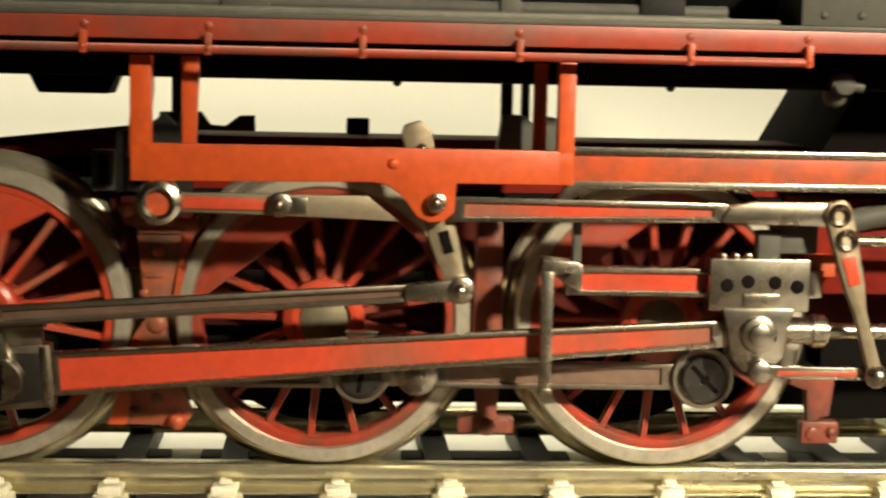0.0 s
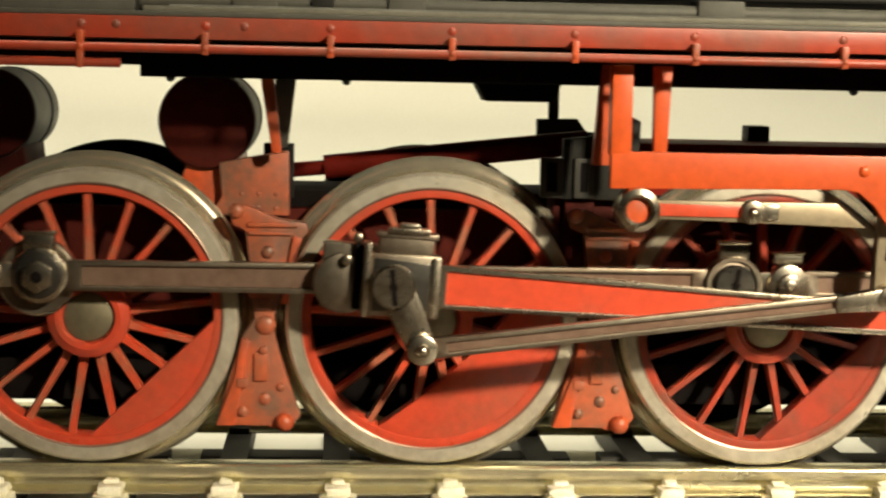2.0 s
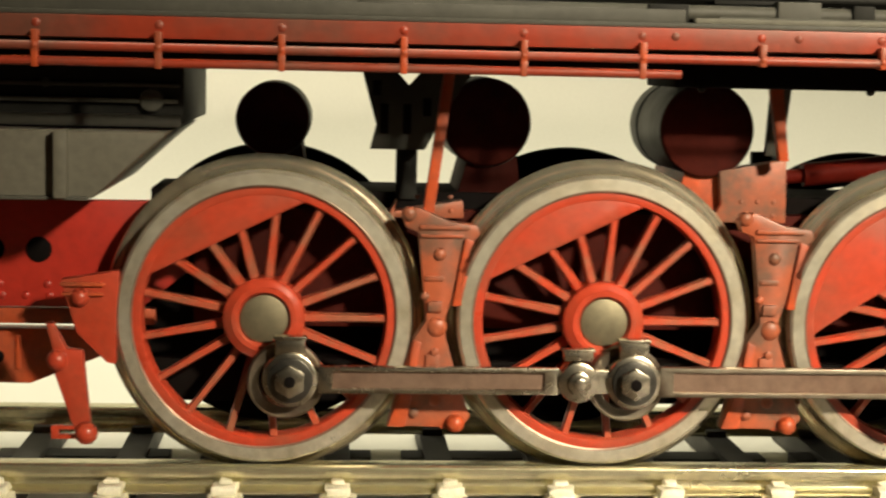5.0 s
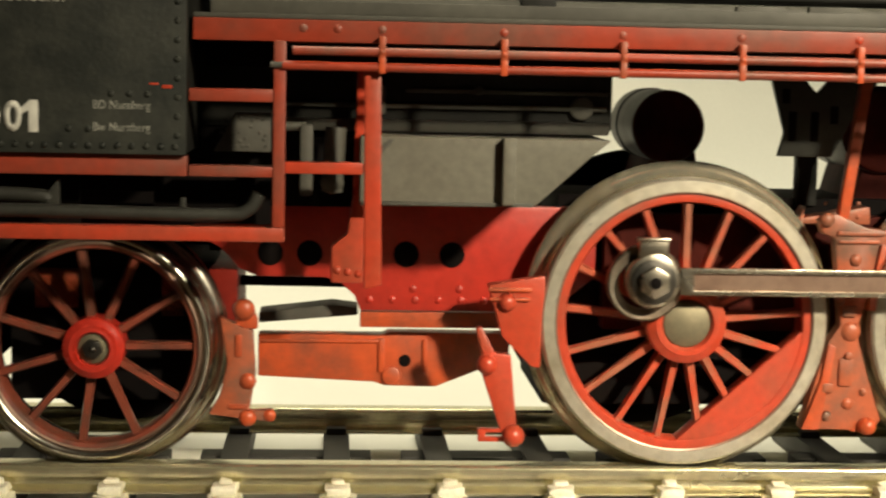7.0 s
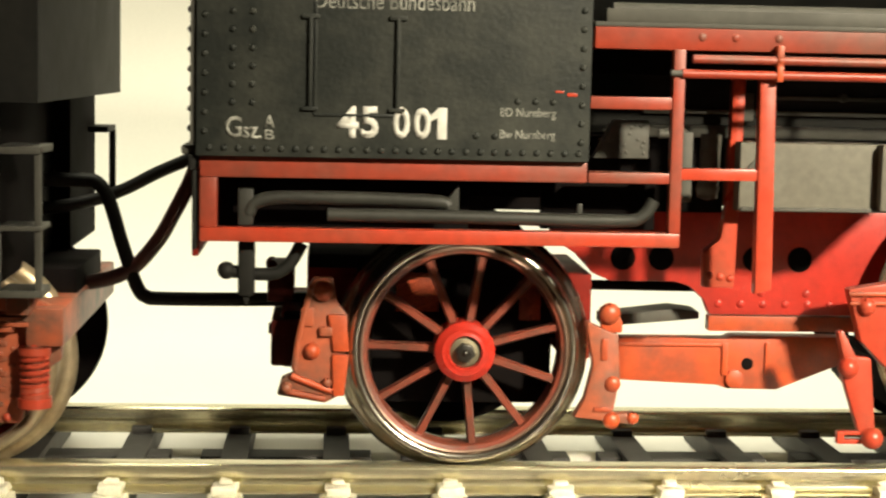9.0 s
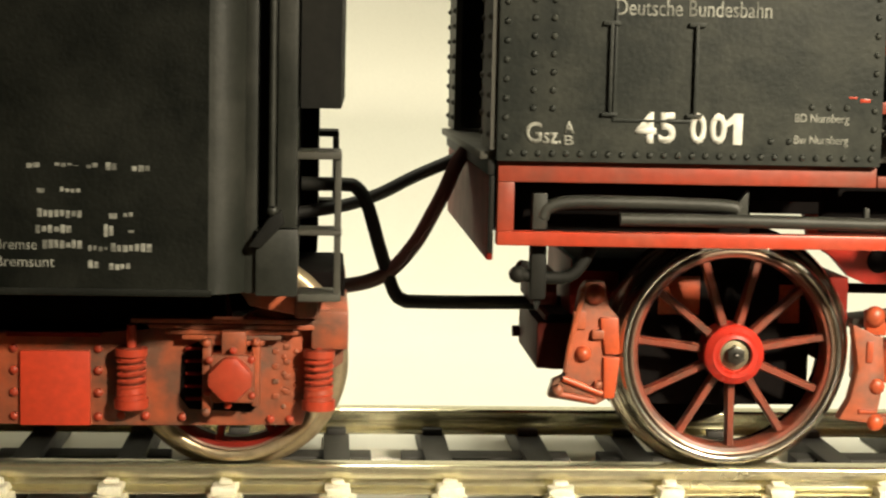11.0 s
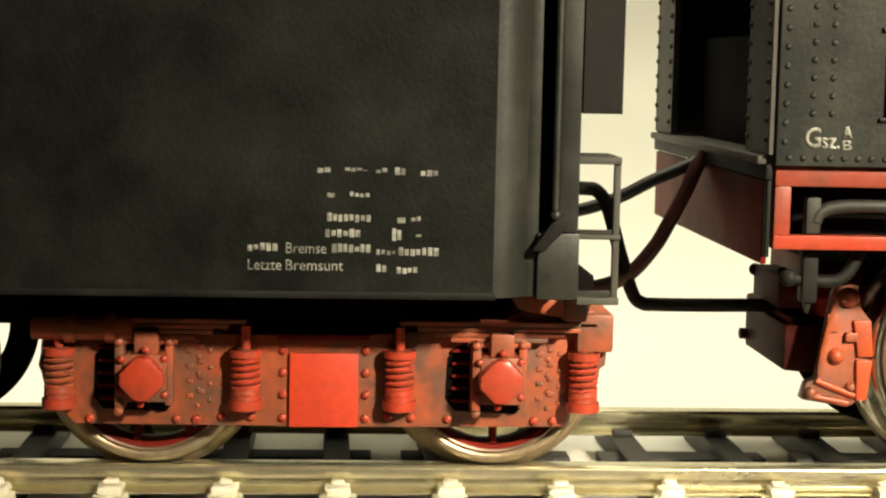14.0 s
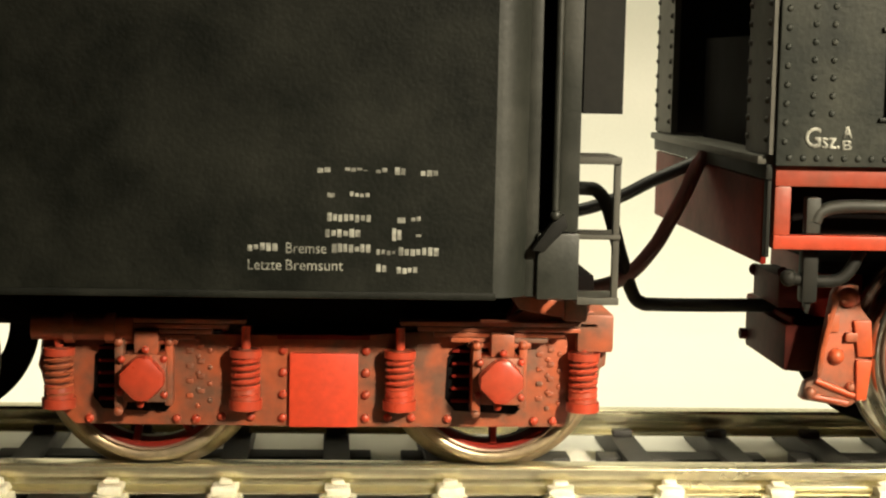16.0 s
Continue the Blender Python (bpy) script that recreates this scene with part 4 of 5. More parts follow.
part("lower_lip", box(-86.4, -75.8, -14.1, -13.8, 17.35, 17.6, 0.08), GREY, ash)
part("step_plate", prism([(-95.5, 20.4), (-92.0, 20.4), (-92.0, 22.8), (-94.2, 22.8)], -12.5, -11.5, 0.1), GREY, loco)
part("injector", joined(box(-90.2, -89.4, -13.6, -12.6, 17.8, 22.2, 0.2), tube([(-91.5, -13, 22), (-89.8, -13, 22.1)], 0.3), dome(-88.2, -12.5, 18.6, 0.75), tube([(-88.2, -12.5, 18.0), (-88.0, -12.3, 22)], 0.65)), GREY, loco)
# Black box fills the space under the cab with painted shade.
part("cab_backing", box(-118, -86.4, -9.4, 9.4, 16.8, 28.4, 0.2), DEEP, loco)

# ---- trailing truck ----
t = part("truck_brake", prism([(-95.2, 9.7), (-93.6, 9.0), (-93.1, 8.9), (-92.9, 6.0), (-93.3, 3.6), (-91.8, 3.7), (-91.8, 2.9), (-95.9, 3.4), (-95.2, 4.6), (-94.7, 6.8)], -10.1, -9.0, 0.15), BOGIE, loco, "red-brown truck brake with round bolts")
many("bolt", [dome(-93.7, -9.9, 10.2, 0.72, 0.7), prism([(-94.2, 9.0), (-92.8, 8.9), (-92.8, 9.6), (-93.4, 10.8), (-94.3, 10.6)], -9.9, -9.2, 0.2)], RUST, t)
part("bolt", dome(-93.4, -10.05, 5.6, 0.55, 0.6), RUST, t)
many("bolt", [dome(-93.4, -10.05, 3.2, 0.58, 0.7), dome(-92.0, -10.0, 3.35, 0.42, 0.7)], RUST, t)
many("crease", [box(-94.6, -93.4, -10.25, -10.0, 3.8, 4.1, 0.08), box(-94.2, -93.8, -10.25, -10.0, 7.2, 8.6, 0.08)], RUST, t)
t = part("truck_brake", prism([(-113.2, 11.7), (-112.8, 12.3), (-111.6, 12.3), (-111.3, 10.7), (-110.6, 9.9), (-110.9, 4.8), (-112.0, 4.2), (-115.1, 4.7), (-114.8, 5.8), (-114.1, 6.1)], -10.1, -9.0, 0.15), BOGIE, loco, "tilted red-brown truck brake shoe holder")
part("shoe", joined(prism([(-111.9, 10.0), (-110.7, 10.0), (-110.5, 7.6), (-111.5, 7.6)], -10.4, -9.8, 0.12), prism([(-111.6, 7.4), (-110.5, 7.4), (-110.8, 4.7), (-111.5, 4.7)], -10.4, -9.8, 0.12)), RUST, t)
many("bolt", [dome(-112.9, -10.1, 7.6, 0.55), dome(-112.2, -10.1, 11.5, 0.7)], RUST, t)
many("crease", [tube([(-114.2, -10.2, 6.0), (-111.6, -10.2, 5.0)], 0.22), tube([(-114.6, -10.2, 5.0), (-112, -10.2, 4.5)], 0.22)], RUST, t)
many("holder_rim", [tube([(-113.0, -10.2, 11.6), (-113.7, -10.2, 8.6), (-114.0, -10.2, 6.4)], 0.2, 8), box(-112.4, -111.6, -10.5, -10.0, 8.6, 9.2, 0.12), dome(-114.5, -10.2, 5.2, 0.4), dome(-111.9, -10.3, 5.6, 0.32), box(-113.6, -112.8, -10.3, -10.0, 9.2, 10.4, 0.15)], BOGIE, t)
part("truck_frame", box(-96.2, -94.3, -6, 6, 6.5, 12.3, 0.2), DARKRED, loco)
many("truck_frame", [box(-113.3, -110.0, -6, 6, 6.5, 13.3, 0.2), box(-115.0, -112.5, -6.5, 6, 5.9, 9.6, 0.25)], DARKRED, loco)
# Truck beams are near-black, with the shade below the cab painted in.
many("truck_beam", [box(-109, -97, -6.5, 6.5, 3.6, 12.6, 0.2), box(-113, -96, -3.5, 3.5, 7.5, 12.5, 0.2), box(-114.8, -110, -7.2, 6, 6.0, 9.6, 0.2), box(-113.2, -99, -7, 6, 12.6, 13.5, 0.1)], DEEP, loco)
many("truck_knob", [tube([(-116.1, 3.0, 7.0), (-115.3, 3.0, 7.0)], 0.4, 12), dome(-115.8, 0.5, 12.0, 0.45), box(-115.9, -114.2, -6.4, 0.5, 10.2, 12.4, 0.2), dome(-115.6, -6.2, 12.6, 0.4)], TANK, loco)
part("truck_end_box", box(-115.6, -113.0, -7.4, 3.4, 6.1, 9.2, 0.2), TANK, loco, "dark brown box at the end of the truck")
many("truck_inner", [box(-107.6, -104.4, -6.5, -4, 9.5, 12.5, 0.2), box(-99.4, -97.6, -6.5, -4, 9.0, 12, 0.2)], RUST, loco)

# ---- cab ----
cab = part("cab_side", box(-119.7, -96.7, -18.7, -18.0, 20.45, 44, 0.12), CABGREY, loco, "dark dusty riveted cab side with white lettering")
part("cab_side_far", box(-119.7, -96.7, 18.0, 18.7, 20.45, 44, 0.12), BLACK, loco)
part("cab_front", box(-97.4, -96.7, -17.9, 17.9, 20.5, 44, 0.1), BLACK, loco)
part("cab_roof", box(-122, -95.5, -18.5, 18.5, 44.1, 45, 0.2), BLACK, loco)
part("cab_floor", box(-120.6, -97.5, -17.9, 16.5, 20.5, 21.0, 0.1), GREY, loco)
for y0, y1, x0, x1 in ((-18.4, -12.6, -120.05, -120.05), (11.2, 17.4, -120.05, -120.05)):
    slope = (x1 - x0) / (y1 - y0)
    col = part("cab_rear_panel", upright([(x0, y0), (x1, y1), (x1 + 0.5, y1), (x0 + 0.5, y0)], 21.1, 44), GREY, loco, "riveted grey rear cab panel")
    many("panel_rivet", [*[dome(x0 + slope * d, y0 + d, 22 + 1.15 * k, 0.22, 1, 8) for d in (0.7, y1 - y0 - 0.5) for k in range(9)]], GREY, col)
# Black sheet stands in for the shade inside the cab.
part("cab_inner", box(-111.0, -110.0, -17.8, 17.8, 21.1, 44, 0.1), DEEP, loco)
part("rear_beam", box(-120.0, -119.6, -17.1, 17, 14.4, 19.5, 0.12), DARKRED, loco, "dark red beam under the cab end")
part("rear_sill", box(-120.15, -119.75, -18.3, 17.2, 19.6, 20.5, 0.1), BLACK, loco)
part("rear_post", box(-119.95, -119.7, -18.0, -17.15, 14.9, 19.55, 0.1), BLACK, loco)
rv = None
pts = [(-118.9 + 0.83 * k, 20.95) for k in range(27)] + [(-119.2, 21.9 + 1.12 * k) for k in range(9)] + [(-97.2, 21.6 + 1.1 * k) for k in range(9)]
pts += [(-117.6 + 1.15 * q, 23.6 + 1.05 * k) for k in range(7) for q in (0, 1)] + [(-101 + 1.05 * q, 23.95) for q in range(3)] + [(-103.4 + 1.1 * q, 21.9) for q in range(2)]
for x, z in pts:
    rv = part("rivet", dome(0, -18.72, 0, 0.2, 0.7, 8), CABGREY, cab, at=(x, 0, z)) if rv is None else again(rv, cab, (x, 0, z))
for x in (-113.1, -108.05):
    part("hand_rail", joined(box(x - 0.1, x + 0.1, -19.0, -18.8, 23.4, 28.6, 0.04), box(x - 0.5, x + 0.45, -18.95, -18.6, 23.2, 23.42, 0.05), box(x - 0.5, x + 0.5, -18.95, -18.6, 28.5, 28.75, 0.05)), CABGREY, cab)
part("hatch_edge", joined(box(-112.9, -108.2, -18.82, -18.6, 22.9, 23.05, 0.03), box(-112.9, -112.75, -18.82, -18.6, 23, 29.5, 0.03)), CABGREY, cab)


def words(text, x, z, height, length, y, mat, parent, label, bold=0.0):
    """Flat lettering on the near side, fitted to a length and height."""
    cu = bpy.data.curves.new("lettering", "FONT")
    cu.body, cu.size, cu.extrude, cu.resolution_u, cu.offset = text, 1.0, 0.0, 3, bold
    ob = bpy.data.objects.new("lettering", cu)
    scene.collection.objects.link(ob)
    bpy.context.view_layer.update()
    me = bpy.data.meshes.new_from_object(ob.evaluated_get(bpy.context.evaluated_depsgraph_get()))
    bpy.data.objects.remove(ob)
    xs, ys = [v.co.x for v in me.vertices], [v.co.y for v in me.vertices]
    bm = bmesh.new()
    bm.from_mesh(me)
    bpy.data.meshes.remove(me)
    for v in bm.verts:
        v.co = Vector((x + (v.co.x - min(xs)) / (max(xs) - min(xs)) * length, y, z + (v.co.y - min(ys)) / (max(ys) - min(ys)) * height))
    up = bmesh.ops.extrude_face_region(bm, geom=bm.faces[:])
    for v in up["geom"]:
        if isinstance(v, bmesh.types.BMVert):
            v.co.y += 0.05
    bmesh.ops.recalc_face_normals(bm, faces=bm.faces)
    return part("lettering", bm, mat, parent, label, smooth=False)


for digit, x0, x1 in (("4", 0.0, 1.28), ("5", 1.4, 2.43), ("0", 3.26, 4.26), ("0", 4.46, 5.48), ("1", 6.08, 6.42)):
    if digit == "1":
        one = [(x1 - 0.55, 0), (x1, 0), (x1, 1.85), (x1 - 0.5, 1.85), (x1 - 1.0, 1.35), (x1 - 1.0, 1.0), (x1 - 0.55, 1.25)]
        part("lettering", prism([(-111.55 + p, 21.65 + q) for p, q in one], -18.76, -18.6, 0.02), WHITE, cab, "white painted digit")
        continue
    words(digit, -111.55 + x0, 21.65, 1.85, x1 - x0, -18.76, WHITE, cab, "white painted digit", 0.035)
words("G", -118.0, 21.55, 1.25, 0.95, -18.76, FAINT, cab, "white painted letter", 0.02)
words("sz.", -117.0, 21.5, 0.7, 1.1, -18.76, FAINT, cab, "white painted letters", 0.02)
words("A", -115.75, 22.15, 0.75, 0.6, -18.76, FAINT, cab, "white painted letter", 0.02)
words("B", -115.75, 21.45, 0.6, 0.6, -18.76, FAINT, cab, "white painted letter", 0.02)
words("Deutsche Bundesbahn", -112.85, 29.1, 0.95, 9.2, -18.76, FAINT, cab, "worn white lettering")
words("BD Nurnberg", -102.0, 22.9, 0.66, 3.25, -18.76, FAINT, cab, "small white lettering")
words("Bw Nurnberg", -102.0, 21.62, 0.66, 3.25, -18.76, FAINT, cab, "small white lettering")

low = part("cab_step_frame", joined(box(-119.5, -96.7, -18.1, -16.9, 19.2, 20.42, 0.1)), BOARD, loco, "red sill under the cab side")
part("lower_rail", box(-119.5, -91.0, -18.1, -16.9, 15.4, 16.25, 0.12), RED, low)
part("end_post", box(-119.5, -118.5, -18.1, -16.9, 16.25, 19.2, 0.1), BOARD, low)
part("step_post", box(-91.7, -91.0, -18.1, -17.2, 16.25, 27.2, 0.1), BOARD, low)
part("rung", joined(box(-96.6, -91.7, -18.0, -16.4, 23.6, 24.35, 0.1)), BOARD, low)
part("rung", joined(box(-96.6, -91.7, -18.0, -16.4, 19.2, 19.85, 0.1)), BOARD, low)
part("rung", joined(box(-91.0, -86.4, -17.9, -16.9, 19.45, 20.15, 0.1)), RED, low)
part("long_strut", prism([(-86.4, 26.0), (-85.45, 26.0), (-85.2, 12.9), (-86.25, 12.6)], -17.8, -16.9, 0.12), RED, low)
part("inner_strut", prism([(-86.7, 26.2), (-85.9, 26.2), (-86.1, 17.5), (-86.2, 12.3), (-88.2, 12.3), (-88.2, 14.6), (-87.2, 15.4), (-86.9, 17.5)], -12.4, -11.4, 0.15), RED, low, "glossy red inner bracket with small bolts")
many("bolt", [*[dome(-87.8 + 0.65 * k, -12.4, 13.1 - 0.1 * k, 0.25, 0.7, 10) for k in range(3)]], RED, low)
# Near-black panels put underframe shade behind the red frame.
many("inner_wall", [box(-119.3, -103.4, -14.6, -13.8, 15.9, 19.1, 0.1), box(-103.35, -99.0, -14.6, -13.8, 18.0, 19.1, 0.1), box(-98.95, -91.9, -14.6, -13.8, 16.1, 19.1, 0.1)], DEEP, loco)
part("pipe", tube([(-116.7, -17.0, 17.0), (-116.2, -17.0, 17.7), (-114, -17.0, 18.0), (-106, -17.0, 17.9), (-104.8, -17.0, 17.6)], 0.42, 10), DIRTYGREY, loco, "bent grey pipe in the frame under the cab")
part("pipe", tube([(-112, -17.3, 17.0), (-104, -17.3, 17.0), (-95, -17.3, 16.9), (-93.2, -17.3, 17.2), (-92.5, -17.3, 18.2)], 0.42, 10), DIRTYGREY, loco)
part("pipe_stub", joined(box(-117.3, -116.4, -17.3, -16.4, 16.3, 18.5, 0.15), prism([(-105.4, 17.2), (-104.2, 17.2), (-104.2, 18.9), (-104.7, 18.3)], -17.2, -16.6, 0.1), box(-97.1, -96.8, -17.4, -17, 17, 17.9, 0.05)), DIRTYGREY, loco)
part("drop_valve", joined(box(-117.3, -116.3, -17.0, -15.8, 12.0, 15.4, 0.25), prism([(-117.1, 12.2), (-116.5, 12.2), (-116.8, 11.3)], -16.7, -16.1, 0.05), tube([(-118.2, -16.4, 13.5), (-114.9, -16.4, 13.4), (-113.5, -16.2, 15.2)], 0.4), dome(-118.0, -16.4, 13.5, 0.55)), BLACK, loco, "grey drain valve under the cab")

part("grit", joined(*[dome(-95.4 + 3.2 * random.Random(k).random(), -12.5, 20.6 + 2.0 * random.Random(k + 50).random(), 0.12, 0.6, 6) for k in range(26)]), GREY, loco)
part("paint_chip", joined(box(-98.8, -98.3, -18.74, -18.6, 24.5, 24.62, 0.02), box(-98.1, -97.5, -18.74, -18.6, 24.3, 24.5, 0.02)), RED, cab, "scratch showing red")

# ---- hoses between locomotive and tender ----
part("hose", tube([(-119.27, -0.58, 20.27), (-120.79, -0.58, 19.51), (-123.56, -0.58, 18.27), (-125.95, -0.58, 17.03), (-128.43, -0.58, 16.17), (-132.25, -0.58, 15.50)], 0.45, 12), RUBBER, loco, "black rubber hose")
part("hose", tube([(-119.84, -1.53, 20.56), (-120.70, -1.53, 19.32), (-121.46, -1.53, 17.50), (-122.42, -1.53, 15.59), (-123.56, -1.53, 13.59), (-125.47, -1.53, 11.58), (-128.24, -1.53, 10.72), (-133.21, -1.53, 10.53)], 0.52, 12), REDHOSE, loco, "dark red rubber hose")
part("coupling_bar", tube([(-131.30, -1.53, 17.70), (-128.43, -1.53, 17.70), (-127.57, -1.53, 17.50), (-126.81, -1.53, 16.36), (-125.86, -1.53, 13.21), (-124.90, -1.53, 10.44), (-124.23, -1.53, 9.77), (-123.28, -1.53, 9.67), (-118.88, -1.53, 9.67), (-112.20, -1.53, 9.77)], 0.48, 12), BLACK, loco, "bent black pipe between locomotive and tender")

# ---- tender ----
corner = [(-137.6 + 2.4 * math.sin(a), -16.4 - 2.8 * math.cos(a)) for a in (radians(6 * k) for k in range(13))]
hull = part("tender_body", upright([(-260, -19.2), (-137.6, -19.2), (-137.6, 19.2), (-260, 19.2)], 12.45, 50), TENDERBLACK, tender, "matt black tender side with worn small lettering")
# Corner and end panels are lightened as if they catch the lamp.
part("rounded_corner", upright(corner + [(-135.2, -14.5), (-137.58, -14.5)], 12.4, 50), TENDEREDGE, hull, "dusty grey rounded corner, paler as if lamplit")
part("bottom_lip", box(-260, -137.4, -19.3, -18.6, 12.25, 12.7, 0.12), TENDERBLACK, hull)
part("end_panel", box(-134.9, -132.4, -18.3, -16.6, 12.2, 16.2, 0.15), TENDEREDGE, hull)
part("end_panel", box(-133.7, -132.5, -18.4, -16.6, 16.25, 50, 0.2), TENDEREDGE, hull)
# End walls painted near-black, as though no lamp light reaches them.
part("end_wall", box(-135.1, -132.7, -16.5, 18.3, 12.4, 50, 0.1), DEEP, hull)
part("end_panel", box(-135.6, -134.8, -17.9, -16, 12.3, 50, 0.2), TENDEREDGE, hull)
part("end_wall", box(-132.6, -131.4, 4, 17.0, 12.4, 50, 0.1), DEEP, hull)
part("grab_pipe", joined(tube([(-133.95, -18.75, 17.6), (-133.95, -18.75, 50)], 0.22, 10), dome(-133.9, -18.6, 17.3, 0.35)), TENDEREDGE, hull)
part("pipe_foot", prism([(-135.3, 15.2), (-134.6, 15.1), (-133.2, 16.6), (-133.4, 17.4), (-134.2, 16.8)], -18.9, -18.0, 0.1), BLACK, hull)
part("front_bunker", upright([(-132.35, -17.9), (-130.0, -17.9), (-129.45, 17), (-132.35, 17)], 23.3, 50), BLACK, tender, "black front wall of the tender")
step = part("tender_step", joined(box(-132.6, -129.9, -17.8, -13, 20.3, 20.75, 0.1), box(-130.3, -129.9, -17.6, -17.1, 11.9, 20.4, 0.08), box(-132.4, -129.85, -17.8, -14.5, 15.8, 16.1, 0.08), box(-132.4, -129.85, -17.8, -14.5, 11.85, 12.3, 0.08)), GREY, tender, "grey tender step ladder")
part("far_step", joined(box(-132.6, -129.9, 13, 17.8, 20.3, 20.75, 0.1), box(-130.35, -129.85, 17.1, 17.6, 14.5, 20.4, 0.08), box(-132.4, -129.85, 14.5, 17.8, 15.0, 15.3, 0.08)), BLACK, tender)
rng = random.Random(7)
# unreadable lettering as plain bars
for x0, x1, z0, z1, mat in ((-148.0, -147.2, 19.6, 20.0, FAINT), (-146.4, -145.0, 19.7, 19.95, FAINT), (-144.6, -143.9, 19.6, 20.0, FAINT), (-143.5, -142.8, 19.55, 20.05, FAINT), (-142.0, -140.9, 19.5, 19.9, FAINT),
                            (-147.4, -146.9, 18.15, 18.5, FAINT), (-146.1, -144.9, 18.2, 18.6, FAINT), (-147.4, -144.8, 16.75, 17.3, FAINT), (-143.3, -142.8, 16.7, 17.1, FAINT), (-142.5, -141.9, 16.85, 17.2, FAINT),
                            (-147.5, -145.4, 15.85, 16.4, FAINT), (-143.6, -143.0, 15.7, 16.5, FAINT), (-142.2, -141.8, 15.9, 16.2, FAINT),
                            (-152.0, -150.2, 15.0, 15.5, FAINT), (-147.1, -144.8, 14.95, 15.5, FAINT), (-144.5, -143.3, 14.85, 15.2, FAINT), (-143.2, -140.8, 14.8, 15.35, FAINT),
                            (-144.5, -143.8, 13.75, 14.4, FAINT), (-143.3, -142.0, 13.75, 14.2, FAINT)):
    n = max(1, round((x1 - x0) / 0.34))
    w = (x1 - x0) / n
    part("lettering_bar", joined(*[box(x0 + w * k + 0.02, x0 + w * (k + 1) - 0.03 - 0.06 * rng.random(), -19.215, -19.1, z0 + rng.random() * 0.12, z1 - rng.random() * 0.16, 0.01) for k in range(n)]), mat, hull)
words("Bremse", -149.75, 14.9, 0.62, 2.35, -19.22, FAINT, hull, "worn small lettering")
words("Letzte", -151.95, 13.9, 0.62, 1.95, -19.22, FAINT, hull, "worn small lettering")
words("Bremsunt", -149.75, 13.9, 0.62, 3.35, -19.22, FAINT, hull, "worn small lettering")

# bogie: side frame, boxes, springs
def bogie(dx):
    bog = part("bogie_frame", prism([(x + dx, z) for x, z in ((-164.8, 8.6), (-165.2, 6.9), (-164.3, 4.6), (-162.9, 3.2), (-153.2, 3.15), (-142.2, 3.1), (-132.1, 3.2), (-131.4, 6.0), (-129.6, 7.2), (-129.4, 10.2), (-131.0, 10.9), (-134.6, 10.9), (-136.5, 9.6), (-141, 9.3), (-146, 8.9), (-158, 9.0), (-160.2, 8.7))], -12.2, -11.2, 0.15), BOGIE, tender, "red-brown bogie side frame with bright red boxes and springs")
    # Far frame is black where the near one is red-brown: painted shade.
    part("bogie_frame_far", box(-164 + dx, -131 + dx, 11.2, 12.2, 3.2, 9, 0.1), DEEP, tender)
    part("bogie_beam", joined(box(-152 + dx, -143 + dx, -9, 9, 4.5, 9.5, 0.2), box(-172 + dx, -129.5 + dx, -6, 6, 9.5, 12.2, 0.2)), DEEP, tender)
    many("end_beam", [box(-131.6 + dx, -129.3 + dx, -13.2, 12, 8.2, 10.6, 0.2), prism([(-135.4 + dx, 11.0), (-131.2 + dx, 10.2), (-130.9 + dx, 11.4), (-136 + dx, 11.9)], -14.0, -11.0, 0.15), box(-132.6 + dx, -131.2 + dx, -14.3, -12, 10.3, 11.9, 0.15)], BOGIE, bog)
    part("top_beam", joined(tube([(-165.4 + dx, -13, 9.4), (-159.2 + dx, -13, 9.4)], 0.75, 14), tube([(-163.4 + dx, -13, 9.4), (-162.8 + dx, -13, 9.4)], 0.95, 14), tube([(-160.9 + dx, -13, 9.4), (-160.3 + dx, -13, 9.4)], 0.95, 14)), BOGIE, bog)
    for x in (-136.5, -158.5):
        x += dx
        many("leaf_spring", [*[box(x - 6.2 + 1.05 * k, x + 6.2 - 1.05 * k, -13.2, -12.0, 9.75 - 0.33 * k, 10.05 - 0.33 * k, 0.06) for k in range(5)]], BOGIE, bog, "stepped leaf spring")
        ab = part("axle_box", joined(box(x - 1.25, x + 1.45, -14.4, -12.0, 5.0, 8.0, 0.25), box(x - 1.75, x - 1.2, -14.2, -12, 4.3, 8.9, 0.2), box(x + 1.25, x + 1.75, -13.4, -12, 4.6, 8.9, 0.2), box(x - 0.6, x + 0.9, -14.0, -12, 7.9, 9.4, 0.2)), BOGIE, bog)
        # Raised black outline paints the recess and shadow beside the axle box.
        part("horn_gap", prism([(x - 3.3, 5.0), (x - 2.7, 4.2), (x + 1.2, 4.0), (x + 1.7, 4.6), (x + 1.6, 8.9), (x - 1.0, 8.9), (x - 2.6, 8.3), (x - 3.2, 7.6)], -12.24, -11.9, 0.05), DEEP, bog, "gap round the axle box, its shade painted black")
        many("horn_rib", [box(x - 2.9, x - 1.7, -12.6, -12.1, 4.8 + 0.8 * k, 5.0 + 0.8 * k, 0.06) for k in range(5)], DARKRED, bog)
        many("guide_bolt", [dome(x - 1.5, -14.2, 4.4, 0.28, 0.7, 10), dome(x - 1.5, -14.2, 8.7, 0.28, 0.7, 10), dome(x + 1.5, -13.4, 8.6, 0.25, 0.7, 10)], BOGIE, bog)
        many("frame_bolt", [dome(x + 3.2 + 0.75 * (k % 2), -12.2, 4.4 + 1.05 * (k // 2) + 0.35 * (k % 2), 0.17, 0.7, 8) for k in range(9)], BOGIE, bog)
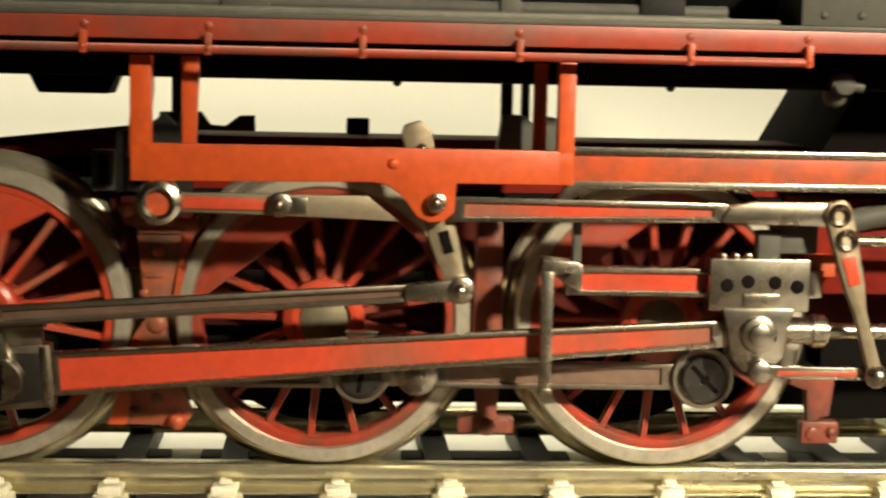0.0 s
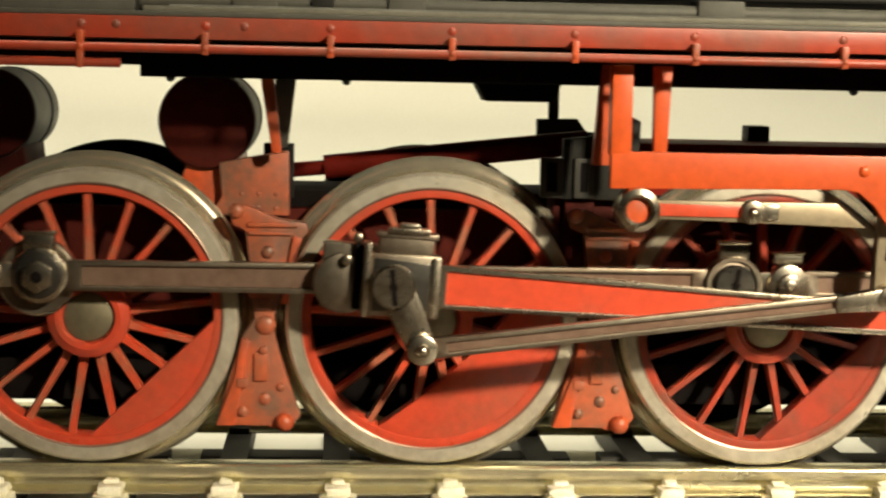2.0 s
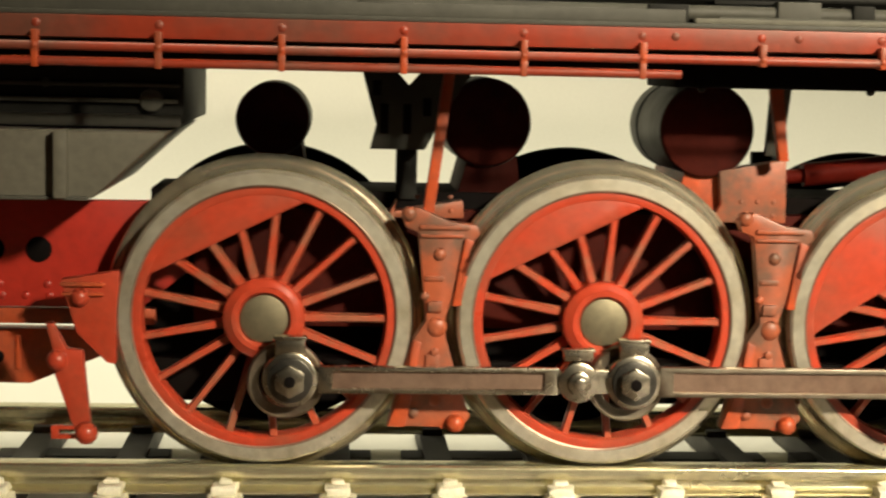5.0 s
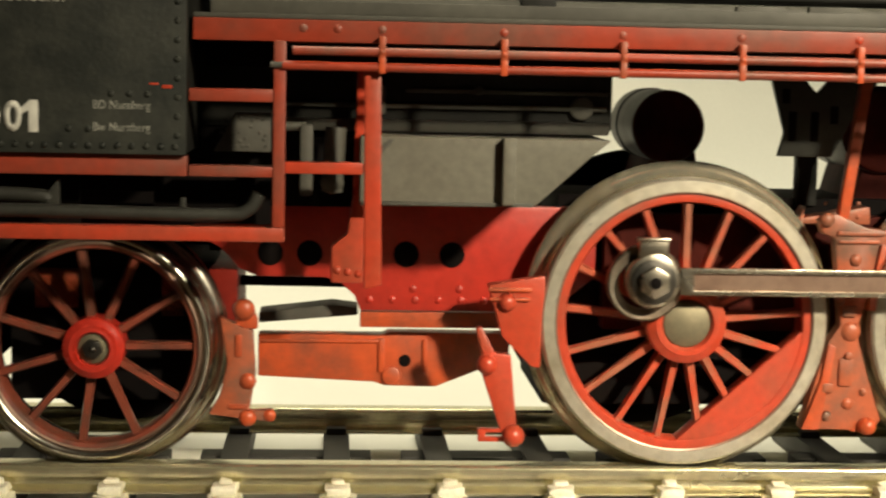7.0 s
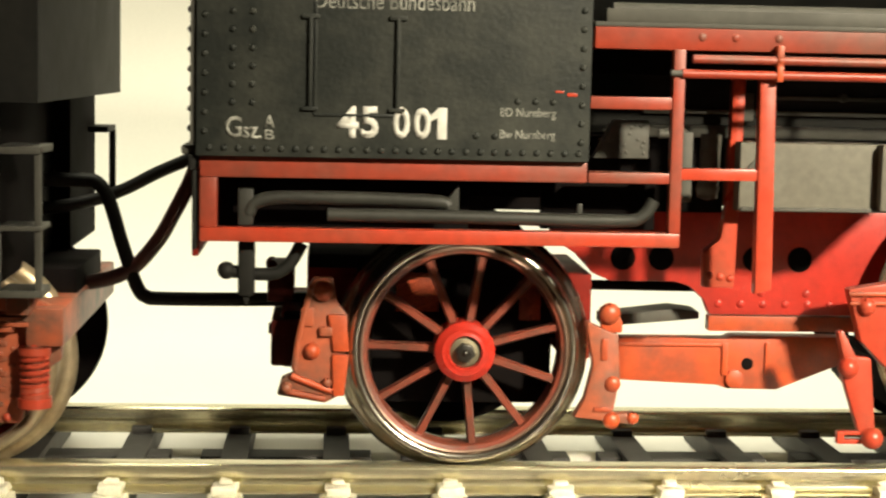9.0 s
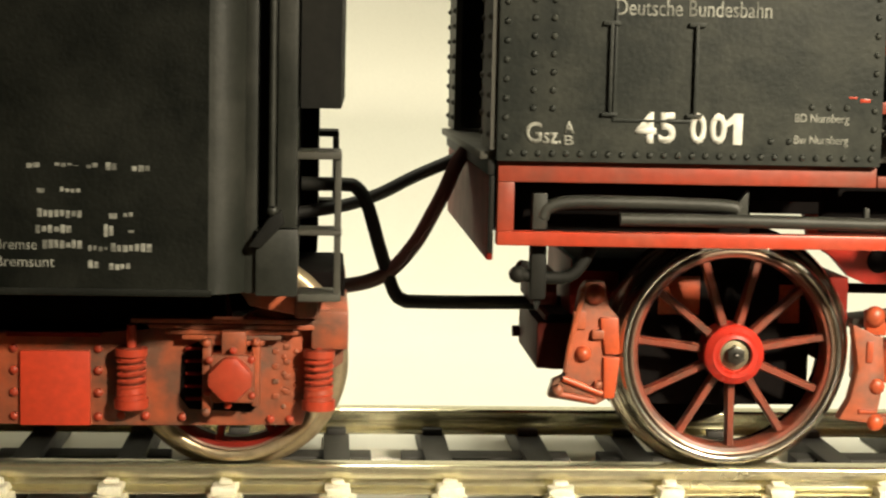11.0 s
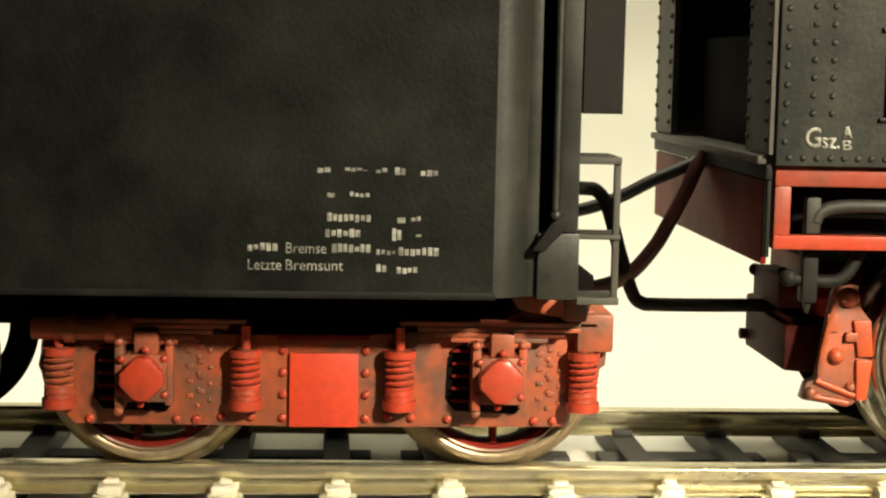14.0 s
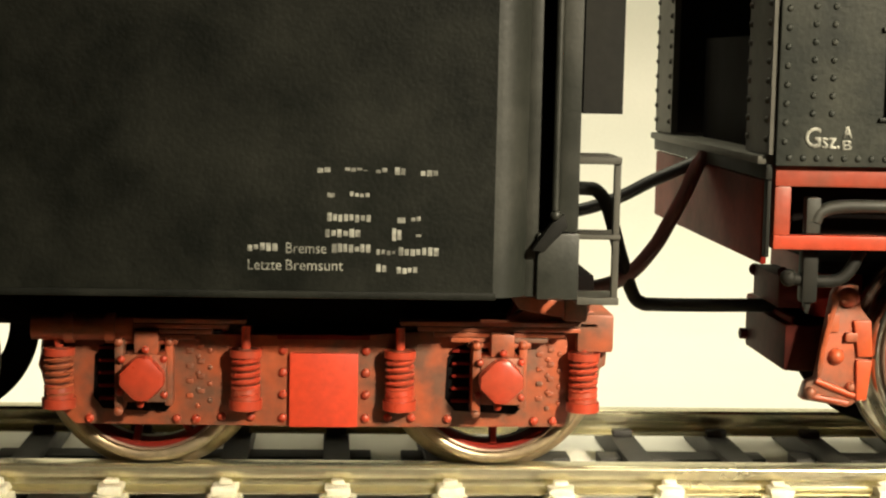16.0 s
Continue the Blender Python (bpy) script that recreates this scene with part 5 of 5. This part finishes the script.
        part("box_cover", prism([(x + p, 6.6 + q) for p, q in ((-0.35, 1.4), (0.45, 1.4), (1.4, 0.4), (1.4, -0.4), (0.4, -1.4), (-0.4, -1.4), (-1.4, -0.4), (-1.4, 0.4))], -15.4, -14.2, 0.4), RED, ab, "bright red rounded axle box cover")
        many("cover_bolt", [*[dome(x + 1.7 * math.sin(a), -14.4, 6.6 + 1.7 * math.cos(a), 0.24, 0.8, 10) for a in (radians(k) for k in (5, 48, 130, 185, 235, 310))]], RED, ab)
        many("raised_mark", [*[box(x + 2.5 + 0.7 * (k % 2), x + 2.9 + 0.7 * (k % 2), -12.33, -12.1, 4.9 + 0.95 * (k // 2) + 0.3 * (k % 2), 5.2 + 0.95 * (k // 2) + 0.3 * (k % 2), 0.06) for k in range(8)]], BOGIE, bog)
    for x in (-163.8, -152.3, -142.7, -131.1):
        x += dx
        sp = part("spring_seat", joined(disc(x, 0, 0.9, -0.9, 0.4, 0.1)), RED, bog)
        sp.data.transform(Matrix.Rotation(radians(-90), 4, "X"))
        sp.data.transform(Matrix.Translation((x * MM - x * MM, -0.0129, 0.0050)))
        coil = [(x + 0.78 * math.cos(a), -12.9 + 0.78 * math.sin(a), 5.0 + 3.0 * a / (14 * math.pi)) for a in (math.pi * k / 8 for k in range(113))]
        part("coil_spring", tube(coil, 0.16, 6), BOGIE if x == -163.8 + dx else RED, bog, "bright red coil spring" if x > -163 + dx else "brown-stained coil spring")
        part("spring_core", tube([(x, -12.9, 4.6), (x, -12.9, 8.2)], 0.66, 12), BROWNRED, bog)
        part("spring_cap", joined(tube([(x, -12.9, 4.4), (x, -12.9, 5.0)], 1.05, 18), tube([(x, -12.9, 7.7), (x, -12.9, 8.15)], 1.0, 18), tube([(x, -12.9, 8.0), (x, -12.9, 9.6)], 0.3, 10)), RED, bog)
    part("name_plate", box(-149.6 + dx, -145.3 + dx, -12.5, -12.1, 3.15, 7.85, 0.08), BRIGHTRED, bog, "plain bright red plate")
    part("top_rail", box(-150.4 + dx, -144.6 + dx, -12.7, -12.0, 8.75, 9.05, 0.06), DARKRED, bog)
    rv = None
    for x, z in [(-150.0, 3.7), (-150.0, 5.2), (-150.0, 6.6), (-150, 8.0), (-144.8, 3.7), (-144.8, 5.2), (-144.8, 6.6), (-144.8, 8.0), (-152, 3.75), (-153.8, 3.75), (-143.4, 3.75), (-141.9, 3.75), (-139.6, 3.7), (-134.1, 3.6), (-132.9, 3.6), (-155.4, 3.6), (-156.6, 3.6), (-162, 3.6)]:
        rv = part("rivet", dome(0, -12.3, 0, 0.28, 0.7, 10), RED, bog, at=(x + dx, 0, z)) if rv is None else again(rv, bog, (x + dx, 0, z))
    return bog


bogie(0)
part("rear_bogie_frame", box(-205, -172, -12.2, -11.2, 4, 9, 0.15), RUST, tender)
# Black sheet added before the wheel tops to stand for shade.
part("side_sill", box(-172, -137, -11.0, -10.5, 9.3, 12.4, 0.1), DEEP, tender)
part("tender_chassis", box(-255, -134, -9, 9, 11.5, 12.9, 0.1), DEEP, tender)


# ---- everything that moves ----
def motions():
    times = [k / 10 for k in range(161)]
    loc = {k: [] for k in ("train", "driver", "trail", "tender", "coupling", "conrod", "ret", "ecc", "link", "xhead", "union", "lever")}
    for t in times:
        s = way(t)
        th = radians(143.2) + s / 9.48
        loc["train"].append((t, pose(s * MM, 0, 0)))
        px, pz = CRANK * math.sin(th), CRANK * math.cos(th)
        loc["coupling"].append((t, pose((AXLES[1] + px) * MM, 0, (AXLE + pz) * MM)))
        cx, cz = AXLES[2] + px, AXLE + pz
        hx = cx + math.sqrt(ROD_LEN ** 2 - (XHEAD_Z - cz) ** 2)
        loc["xhead"].append((t, pose(hx * MM, 0, XHEAD_Z * MM)))
        loc["conrod"].append((t, pose(cx * MM, 0, cz * MM, 0, -math.degrees(math.atan2(XHEAD_Z - cz, hx - cx)), 0)))
        loc["ret"].append((t, pose(AXLES[2] * MM, 0, AXLE * MM, 0, math.degrees(th), 0)))
        ea = th - radians(89.5)
        x0, z0 = AXLES[2] + RET * math.sin(ea), AXLE + RET * math.cos(ea)
        # foot of the expansion link: where the arcs round the pivot and the rod's end meet
        dx, dz = PIVOT[0] - x0, PIVOT[1] - z0
        d = math.hypot(dx, dz)
        a = (ECC ** 2 - ARM ** 2 + d * d) / (2 * d)
        h = math.sqrt(max(0, ECC ** 2 - a * a))
        fx, fz = x0 + a * dx / d + h * dz / d, z0 + a * dz / d - h * dx / d
        loc["ecc"].append((t, pose(x0 * MM, 0, z0 * MM, 0, -math.degrees(math.atan2(fz - z0, fx - x0)), 0)))
        swing = math.degrees(math.atan2(fx - PIVOT[0], PIVOT[1] - fz))
        loc["link"].append((t, pose(PIVOT[0] * MM, 0, PIVOT[1] * MM, 0, -swing, 0)))
        ux, uz = hx + 0.15, XHEAD_Z - 2.3
        lx = ux + 6.9
        lean = math.degrees(math.atan2(lx - 31.1, 10.2))
        loc["union"].append((t, pose(ux * MM, 0, uz * MM)))
        loc["lever"].append((t, pose(31.1 * MM, 0, 17.4 * MM, 0, -lean, 0)))
    walk(loco, loc["train"])
    walk(tender, [(t, pose((way(t) + DRAWBAR) * MM, 0, 0)) for t in times])
    for w, x in zip(drivers, AXLES):
        walk(w, [(t, pose(x * MM, 0, AXLE * MM, 0, math.degrees(radians(143.2) + way(t) / 9.48), 0)) for t in times])
    walk(trailing, [(t, pose(-0.1031, 0, 0.00772, 0, math.degrees(way(t) / 7.4), 0)) for t in times])
    for w, x in zip(tender_wheels, (-136.5, -158.5, -175.6)):
        walk(w, [(t, pose(x * MM, 0, 0.00662, 0, math.degrees(way(t) / 6.45), 0)) for t in times])
    for ob, k in ((coupling, "coupling"), (conrod, "conrod"), (retcrank, "ret"), (ecc, "ecc"), (elink, "link"), (xhead, "xhead"), (union, "union"), (lever, "lever")):
        walk(ob, loc[k])


motions()
